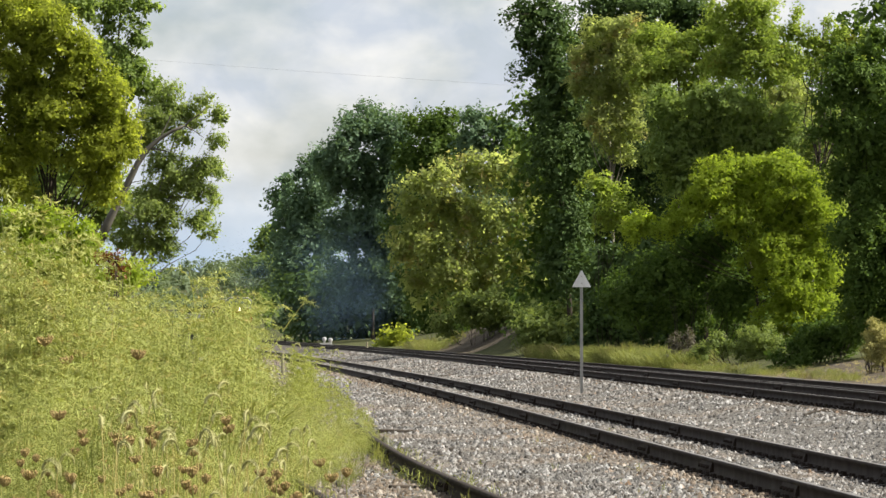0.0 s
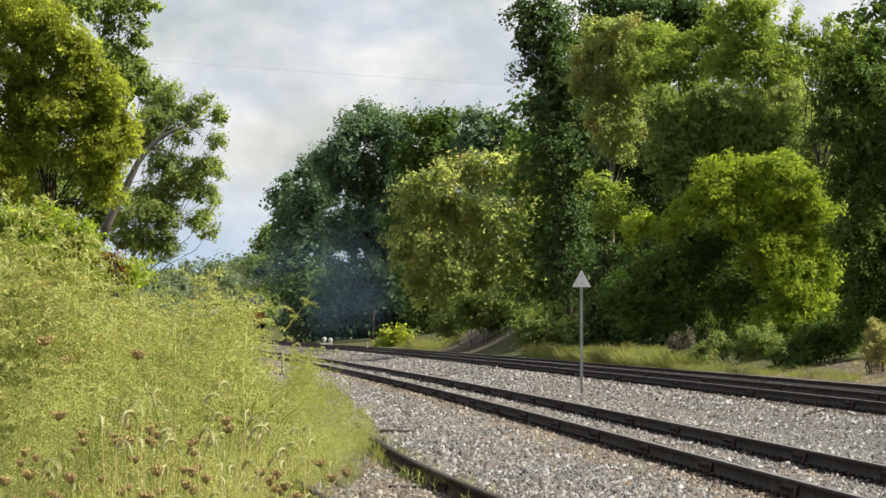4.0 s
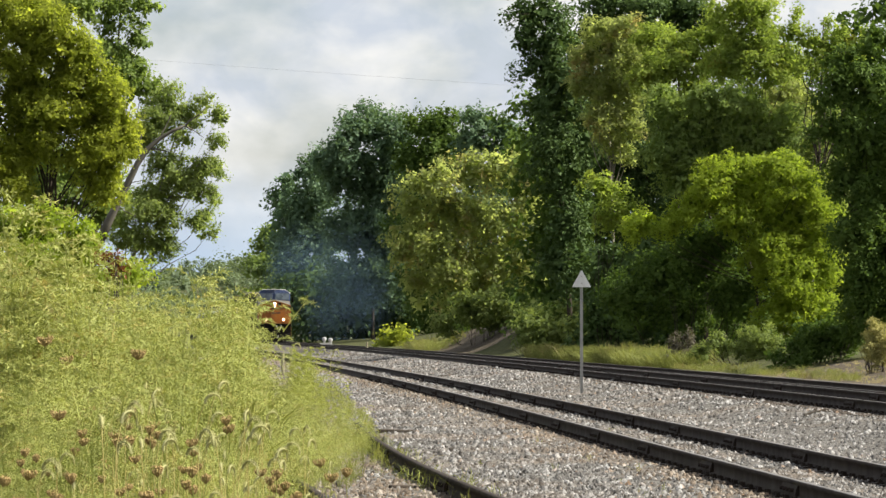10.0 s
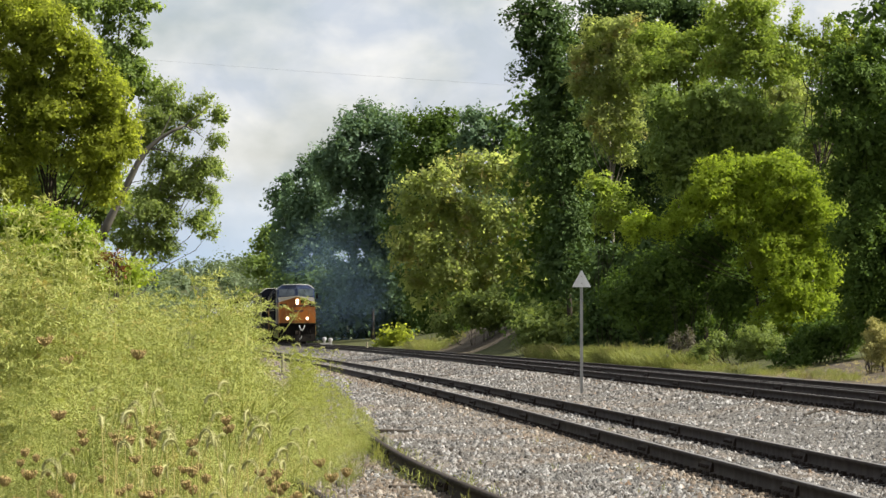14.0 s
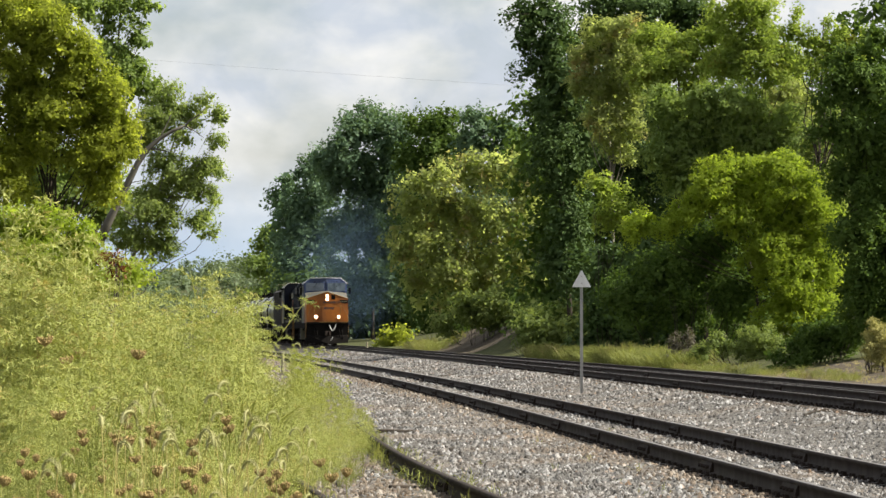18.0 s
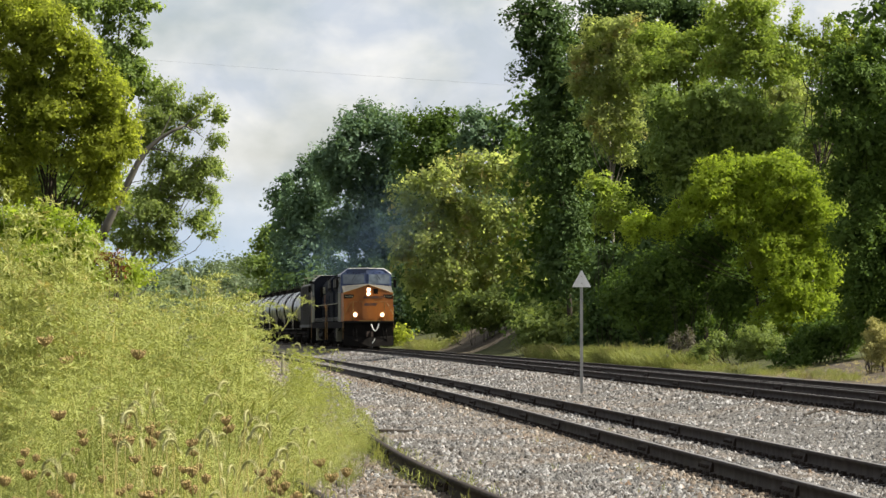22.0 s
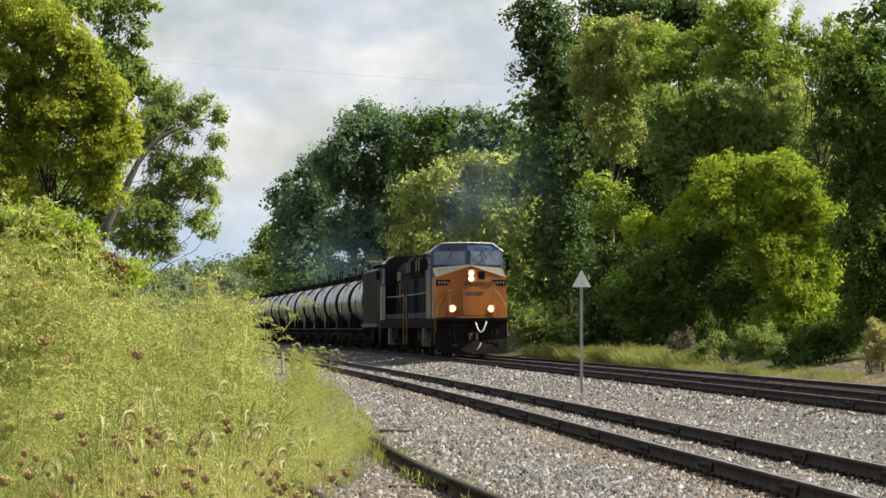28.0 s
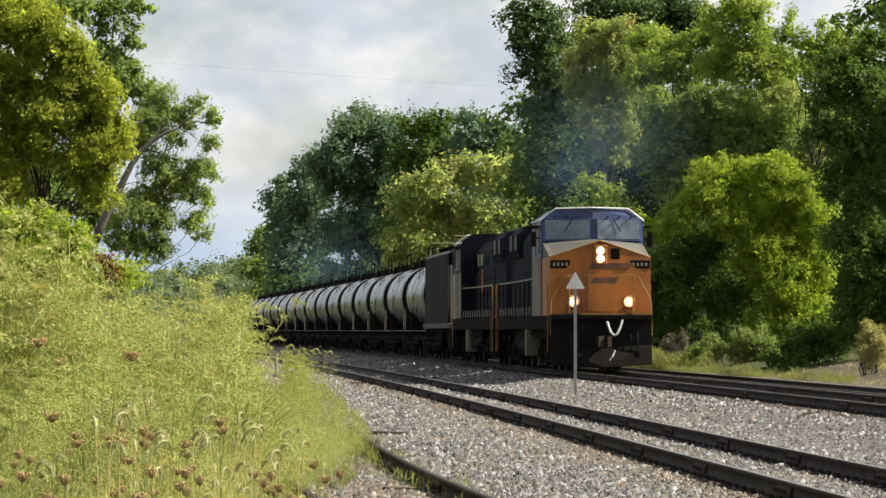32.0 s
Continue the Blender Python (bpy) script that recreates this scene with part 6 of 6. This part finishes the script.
def weeds():
    rng = np.random.default_rng(21)
    kinds = [plume(rng, 1.0, 14, 9, 5, rng.uniform(0.22, 0.40), 1.2) for _ in range(12)]
    places = []
    while len(places) < 560:                               # clumps of a few stems each, some clumps taller than their neighbours
        y = 31.0 + 64 * rng.random() ** 1.6
        x = rng.uniform(-0.128 * y - 0.4, weed_edge(y) - 0.1)
        tall = rng.uniform(0.76, 1.12)
        for k in range(5):
            xx, yy = min(x + rng.normal(0, 0.13), weed_edge(y) - 0.1), y + rng.normal(0, 0.2)
            places.append((xx, yy, max(0.3, weed_height(xx, yy) * tall * rng.uniform(0.85, 1.05)), rng.uniform(0, 6.28)))
    for k in range(30):
        places.append((-2.68 + rng.normal(0, 0.22), 73 + rng.normal(0, 2.5), rng.uniform(0.75, 1.28), rng.uniform(0, 6.28)))
    for k in range(22):
        y = rng.uniform(38, 43)
        places.append((-0.0535 * y - abs(rng.normal(0, 0.24)), y, rng.uniform(1.45, 1.98), rng.uniform(0, 6.28)))
    scatter("tall_weeds", "dense yellow-green feathery weeds in sunlight", "weeds", kinds, places, WEED, 8, 0.35)
    near = [plume(rng, 1.0, 15, 10, 5, rng.uniform(0.24, 0.42), 1.05) for _ in range(8)]
    places = []
    while len(places) < 215:
        y = rng.uniform(22.0, 32.0)
        x = rng.uniform(-0.128 * y - 0.3, -0.036 * y - 0.15)
        drop = rng.uniform(40, 270) + 90 * smooth(-0.075, -0.03, x / y)
        for k in range(4):
            top = 1.6 - (y / 6600) * (drop + rng.uniform(0, 45))
            places.append((x + rng.normal(0, 0.09), y + rng.normal(0, 0.1), max(0.5, top), rng.uniform(0, 6.28)))
    while len(places) < 335:
        y = rng.uniform(32.0, 50.0)
        x = weed_edge(y) - 0.12 - abs(rng.normal(0, 0.5))
        places.append((x, y, max(0.3, weed_height(x, y) * rng.uniform(0.75, 1.1)), rng.uniform(0, 6.28)))
    while len(places) < 425:
        y = rng.uniform(35.0, 50.0)
        places.append((weed_edge(y) + 0.02 - abs(rng.normal(0, 0.25)), y, rng.uniform(0.28, 0.6), rng.uniform(0, 6.28)))
    scatter("tall_weeds", "fine yellow-green feathery weeds with narrow leaves", "weeds", near, places, WEED, 3, 0.4)
    bent = [plume(rng, 1.0, 20, 14, 5, 0.26, 0.9, 0.34)]
    scatter("tall_weeds", "arching feathery weed leaning towards the track", "weeds", bent, [(-2.2, 39.0, 1.98, 0.0)], WEED, 1, 0.5)
    upright = [plume(rng, 1.0, 16, 12, 5, 0.17, 1.25) for _ in range(3)]
    clump = [(-2.17 + rng.normal(0, 0.17), 60 + rng.normal(0, 0.5), rng.uniform(0.95, 1.36), rng.uniform(0, 6.28)) for _ in range(20)]
    clump += [(-1.9 + rng.normal(0, 0.2), 57 + rng.normal(0, 0.6), rng.uniform(0.6, 0.95), rng.uniform(0, 6.28)) for _ in range(14)]
    scatter("goldenrod", "bushy upright green goldenrod clump at the spur's edge", "weeds", upright, clump, GOLDENROD, 1, 0.25)
    bushy = [plume(rng, 1.0, 15, 8, 5, 0.62, 1.6) for _ in range(5)]
    places = []
    while len(places) < 120:
        y = rng.uniform(27.0, 46.0)
        places.append((weed_edge(y) - 0.08 - abs(rng.normal(0, 0.55)), y, rng.uniform(0.35, 0.8), rng.uniform(0, 6.28)))
    scatter("low_weeds", "low bushy light green weeds along the spur", "weeds", bushy, places, WEED, 2, 0.3)
    fill = [tuft(rng, 1.0, 40) * np.array([1.3, 1.3, 1.0]) for _ in range(6)]
    inner = []
    while len(inner) < 300:
        y = 33 + 60 * rng.random() ** 1.5
        x = rng.uniform(-0.128 * y - 0.4, weed_edge(y) - 0.1)
        inner.append((x, y, 0.8 * weed_height(x, y) * rng.uniform(0.8, 1.0), rng.uniform(0, 6.28)))
    scatter("weed_stems", "crowded pale green weed stems and long leaves", "weeds", fill, inner, GRASS)
    tufts = [tuft(rng, 1.0, 34) for _ in range(6)]
    places = []
    while len(places) < 620:
        y = 37 + 63 * rng.random() ** 1.4
        x = weed_edge(y) + 0.2 - abs(rng.normal(0, 0.9))
        places.append((x, y, rng.uniform(0.12, 0.34), rng.uniform(0, 6.28)))
    scatter("verge_grass", "green and straw grass along the disused spur", "grass", tufts, places, GRASS)
    stalks = [tuft(rng, 1.0, 12, 0.45) for _ in range(6)]
    places = []
    while len(places) < 70:
        y = rng.uniform(21, 31)
        x = rng.uniform(-0.122 * y, -0.03 * y)
        places.append((x, y, rng.uniform(0.6, 1.15) * (1 - 0.35 * smooth(-0.07, -0.03, x / y)), rng.uniform(0, 6.28)))
    scatter("dry_stalks", "tan dry grass stalks among the green weeds", "grass", stalks, places, STRAW, 3, 0.5)
    litter = [tuft(rng, 1.0, 10) * np.array([3.0, 3.0, 1.0]) for _ in range(5)]
    places = []
    while len(places) < 420:
        y = rng.uniform(100, 134)
        places.append((main_x(y) + 7.2 + 4.5 * rng.random(), y, rng.uniform(0.06, 0.22), rng.uniform(0, 6.28)))
    scatter("dry_litter", "straw and dry stalks lying over the bare bank", "grass", litter, places, STRAW)
    sprigs = [tuft(rng, 1.0, 9) * np.array([2.2, 2.2, 1.0]) for _ in range(5)]
    places = []
    while len(places) < 110:
        y = rng.uniform(33, 54)
        x = spur_x(y) + 0.75 + rng.choice([-1.45, -0.22, 0.16]) + rng.normal(0, 0.07)
        places.append((x, y, rng.uniform(0.1, 0.34), rng.uniform(0, 6.28)))
    places += [(rng.uniform(-0.5, 3.0), rng.uniform(34, 60), rng.uniform(0.08, 0.2), 0.0) for _ in range(14)]
    scatter("ballast_sprigs", "sparse straw and green sprigs growing through the ballast", "grass", sprigs, places, GRASS)
    wide = [tuft(rng, 1.0, 30) * np.array([3.0, 3.0, 1.0]) for _ in range(6)]
    places = []
    while len(places) < 1170:
        y = rng.uniform(148, 203) if len(places) < 1050 else rng.uniform(266, 288)
        x = main_x(y) + FAR_MAIN + 3.0 + abs(rng.normal(0, 1.2))
        places.append((x, y, rng.uniform(0.4, 1.15), rng.uniform(0, 6.28)))
    while len(places) < 1420:
        y = rng.uniform(112, 150)
        places.append((main_x(y) + FAR_MAIN + 3.0 + abs(rng.normal(0, 0.9)), y, rng.uniform(0.15, 0.42), rng.uniform(0, 6.28)))
    scatter("bank_grass", "yellow-green tall grass along the foot of the bank", "grass", wide, places, SHADED_BANK_GRASS)


def undergrowth():
    """Low brambles and saplings along the wooded bank, one mixed mass."""
    rng = np.random.default_rng(77)
    for name, mat, count, leaf in (("undergrowth", LEAF_FOREST, 20, 0.22), ("brambles", LEAF_SAGE, 12, 0.2)):
        lobes = []
        while len(lobes) < count:
            y = 205 + 95 * rng.random()
            dm = rng.uniform(12.0, 16.0)
            x = main_x(y) + dm
            r = rng.uniform(0.45, 0.95) * (1 + (y - 120) / 400)
            lobes.append((x, y, ground_z(x, y) + r * 0.5, r * 1.3, r, r * 0.9))
        v, f = leaf_cloud(rng, lobes, leaf, 0.6)
        ob = arrays(name, v, f, mat)
        tagged(ob, "low tangled green growth along the shaded bank", "undergrowth", kind="stuff")


undergrowth()
# Grass colour darkened by a quarter to hold the shade on the verge.
SHADED_BANK_GRASS = foliage("shaded_bank_grass_blade", (0.10, 0.13, 0.035), (0.26, 0.275, 0.09), (0.22, 0.17, 0.10), 0.2, through_light=0.45, patch=0.25)
weeds()


def seed_plant(kind):
    """Wild carrot gone to seed: a thin stalk with brown umbels, closed like nests, half open, or three together."""
    ob = new("seed_head_weed")
    tagged(ob, ("dried wild carrot stalk with a closed brown seed head", "dried wild carrot stalk with a ragged open brown seed head", "dried wild carrot stalk with three small brown seed heads")[kind], "weed", "dried seed heads among the weeds")
    rng = random.Random(40 + kind)
    heads = [((0.015, 0, 0.975), 1.25)] if kind < 2 else [((0.012, 0.0, 0.985), 1.1), ((-0.065, 0.02, 0.95), 0.95), ((0.06, -0.035, 0.93), 1.0)]
    bm = bmesh.new()
    pipe(bm, [(0, 0, 0), (0.01, 0, 0.4), (0.0, 0.01, 0.8), (0.015, 0, 0.98)], 0.003, 5, 0.002)
    for (x, y, z), _ in heads[1:]:
        pipe(bm, [(0.005, 0.005, 0.78), (x * 0.7, y * 0.7, 0.86), (x, y, z)], 0.0022, 5)
    part("stalk", bm, GRASS, ob)
    for (x, y, z), size in heads:
        bm = bmesh.new()
        rays = 16 if kind != 1 else 20
        for k in range(rays):
            a = k * 2.399
            w = (0.55 + 0.45 * (k / rays) ** 0.5) * size * rng.uniform(0.85, 1.15)
            c, sn = math.cos(a), math.sin(a)
            wide, top, curl = (0.028, 0.046, 0.5) if kind != 1 else (0.036, 0.042, 0.8)
            pts = [Vector((x, y, z))]
            for u, f in ((0.45, 0.75), (0.85, 1.0), (1.0, curl)):
                pts.append(Vector((x + c * wide * w * f, y + sn * wide * w * f, z + top * w * u)))
            pipe(bm, pts, 0.0022 * size, 4, 0.0040 * size)
            tip = pts[-1]
            for j in range(3):
                q = tip + Vector((rng.uniform(-1, 1), rng.uniform(-1, 1), rng.uniform(-0.8, 0.8))) * 0.007 * size
                rod(bm, tip, q, 0.0036 * size, 0.0015, 4)
        part("seed_head", bm, SEED_BROWN, ob)
    return ob


def foxtail():
    ob = new("foxtail_grass")
    tagged(ob, "pale nodding foxtail grass head on a thin stalk", "grass", "foxtail grasses among the weeds")
    bm = bmesh.new()
    pipe(bm, [(0, 0, 0), (0, 0, 0.5), (0.02, 0, 0.9), (0.05, 0, 1.0)], 0.003, 5, 0.002)
    part("stalk", bm, STRAW, ob)
    bm = bmesh.new()
    pts = [(0.05 + 0.044 * (1 - math.cos(a)), 0, 1.0 + 0.050 * math.sin(a)) for a in (0, 0.45, 0.9, 1.35, 1.8, 2.25, 2.7)] + [(0.140, 0, 0.985)]
    pipe(bm, pts, 0.0085, 6, 0.0045)
    for k in range(110):
        p = Vector(pts[k % 7]).lerp(Vector(pts[k % 7 + 1]), (k * 0.37) % 1)
        a = k * 2.4
        rod(bm, p, p + Vector((0.008, 0.021 * math.cos(a), 0.021 * math.sin(a))), 0.0017, 0.0005, 3, False)
    part("head", bm, FOXTAIL, ob)
    return ob


def seed_heads():
    rng = np.random.default_rng(5)
    firsts = [seed_plant(k) for k in range(3)]
    # groups of stalks: bearing and height of the heads as seen from the spur's end (slopes), how many, how far they scatter
    groups = ((-0.107, -0.0065, 2, 0.003), (-0.094, -0.0070, 2, 0.003), (-0.090, -0.017, 5, 0.006), (-0.082, -0.024, 6, 0.006), (-0.104, -0.031, 6, 0.006), (-0.075, -0.034, 5, 0.006),
              (-0.088, -0.036, 5, 0.007), (-0.073, -0.0425, 6, 0.005), (-0.107, -0.043, 5, 0.005), (-0.042, -0.041, 4, 0.004), (-0.030, -0.039, 4, 0.004), (-0.060, -0.028, 3, 0.008),
              (-0.115, -0.041, 3, 0.003), (-0.062, -0.044, 3, 0.006))
    places = [[], [], []]
    for u, w, count, wide in groups:
        for j in range(count):
            y = 17.0 + 13.0 * (w + 0.044) / 0.038 + rng.uniform(-0.8, 2.5)
            x, z = y * (u + rng.normal(0, wide)), 1.6 + y * (w + rng.normal(0, wide * 0.7))
            kind = int(rng.choice(3, p=(0.45, 0.3, 0.25)))
            m = pose(x, y, ground_z(x, y), rng.normal(0, 5), rng.normal(0, 5), rng.uniform(0, 360)) @ Matrix.Scale(max(0.45, z - ground_z(x, y)), 4)
            places[kind].append(m)
    for first, poses in zip(firsts, places):
        for m in poses[1:]:
            copy_thing(first, m)
        first.matrix_basis = poses[0]
    first = foxtail()
    for k in range(95):
        y = rng.uniform(18.5, 27.5)
        x = y * min(-0.03, rng.normal(-0.066, 0.022))
        h = rng.uniform(0.66, 1.2) - 0.2 * smooth(-0.07, -0.03, x / y)
        m = pose(x, y, ground_z(x, y), rng.normal(0, 5), rng.normal(0, 5), rng.normal(0, 60)) @ Matrix.Scale(h, 4)
        copy_thing(first, m)
    for x, y, h in ((-2.25, 66.0, 1.22), (-2.02, 66.5, 1.18), (-2.55, 62.0, 1.3)):
        copy_thing(first, pose(x, y, ground_z(x, y)) @ Matrix.Scale(h, 4))
    first.matrix_basis = pose(-1.5, 23.0, ground_z(-1.5, 23.0)) @ Matrix.Scale(0.9, 4)


seed_heads()


# ---- exhaust: drifting puffs of fine soot flecks ----


def soot():
    # Exhaust colour; its dark blue also imitates the air haze before the oaks.
    m = painted("exhaust_and_air_haze", (0.07, 0.115, 0.18), (0.08, 0.105, 0.14), 0.5, 1.0, 0, 0.5, 0.0)
    n, l = m.node_tree.nodes, m.node_tree.links
    clear, ms = n.new("ShaderNodeBsdfTransparent"), n.new("ShaderNodeMixShader")
    ms.inputs[0].default_value = 0.36
    l.new(clear.outputs[0], ms.inputs[1])
    l.new(n["Principled BSDF"].outputs[0], ms.inputs[2])
    l.new(ms.outputs[0], n["Material Output"].inputs["Surface"])
    return m


SOOT_AND_HAZE = soot()
PUFFS = []


def exhaust():
    rng = np.random.default_rng(9)
    # behind the lamps, aside, height, radius, flecks
    plan = ((11.0, 0.0, 6.0, 1.0, 2600), (13.0, 0.8, 6.8, 1.7, 6000), (16.0, 1.8, 7.5, 2.5, 10000), (20.0, 3.0, 8.2, 3.4, 14000), (27.0, 3.8, 8.6, 4.2, 15000),
            (37.0, 4.4, 8.8, 5.0, 15000), (50.0, 4.8, 8.6, 5.6, 13000))
    for back, aside, h, r, n in plan:
        n = int(n * 2.2)
        p = rng.normal(0, 0.42, (n, 3)) * np.array([r * 1.7, r * 0.9, r * 0.75])
        t = rng.normal(size=(n, 3))
        u = rng.normal(size=(n, 3))
        t /= np.linalg.norm(t, axis=1)[:, None]
        u /= np.linalg.norm(u, axis=1)[:, None]
        s = rng.uniform(0.014, 0.030, (n, 1))
        v = np.stack([p, p + t * s, p + u * s], 1).reshape(-1, 3)
        ob = arrays("smoke_puff", v, np.arange(len(v)).reshape(-1, 3), SOOT_AND_HAZE)
        tagged(ob, "thin grey-blue diesel exhaust haze drifting over the train", "smoke", "exhaust puffs above the train")
        PUFFS.append((ob, back, aside, h))


exhaust()


def hanging_haze():
    """Blue flecks added to imitate bluish air light in the shade before the oaks."""
    rng = np.random.default_rng(19)
    for x, y, h, rx, rz, n in ((-11.5, 372, 3.5, 3.2, 3.2, 24000), (-9.0, 366, 7.5, 4.2, 4.2, 30000), (-13.0, 380, 8.5, 3.4, 3.4, 15000), (-7.5, 360, 4.0, 3.0, 3.0, 16000)):
        p = rng.normal(0, 0.5, (n, 3)) * np.array([rx, 5.0, rz])
        p[:, 2] = np.maximum(p[:, 2], 0.6 - h)
        t = rng.normal(size=(n, 3))
        u = rng.normal(size=(n, 3))
        t /= np.linalg.norm(t, axis=1)[:, None]
        u /= np.linalg.norm(u, axis=1)[:, None]
        s = rng.uniform(0.035, 0.075, (n, 1))
        v = np.stack([p, p + t * s, p + u * s], 1).reshape(-1, 3)
        ob = arrays("smoke_haze", v, np.arange(len(v)).reshape(-1, 3), SOOT_AND_HAZE)
        ob.location = (x, y, h)
        tagged(ob, "blue flecks imitating air haze before the dark oaks", "smoke", kind="stuff")


hanging_haze()


def motions():
    times = [0.5 * k for k in range(65)]
    for ob, back, half in TRAIN:
        walk(ob, [(t, ride(lead_arc(t) + back, half)) for t in times])
    for ob, back, aside, h in PUFFS:
        walk(ob, [(t, ride(lead_arc(t) + back, 5.0) @ pose(0, aside, h + 0.25 * math.sin(t * 0.7 + back), 0, 4 * math.sin(t * 0.5 + back), 0)) for t in times])
    for ob, mid, swing, phase in SWAY:
        walk(ob, [(t, pose(*mid, 0, swing * math.sin(1.9 * t + phase) + 0.5 * swing * math.sin(0.7 * t + phase), 0)) for t in times])


motions()
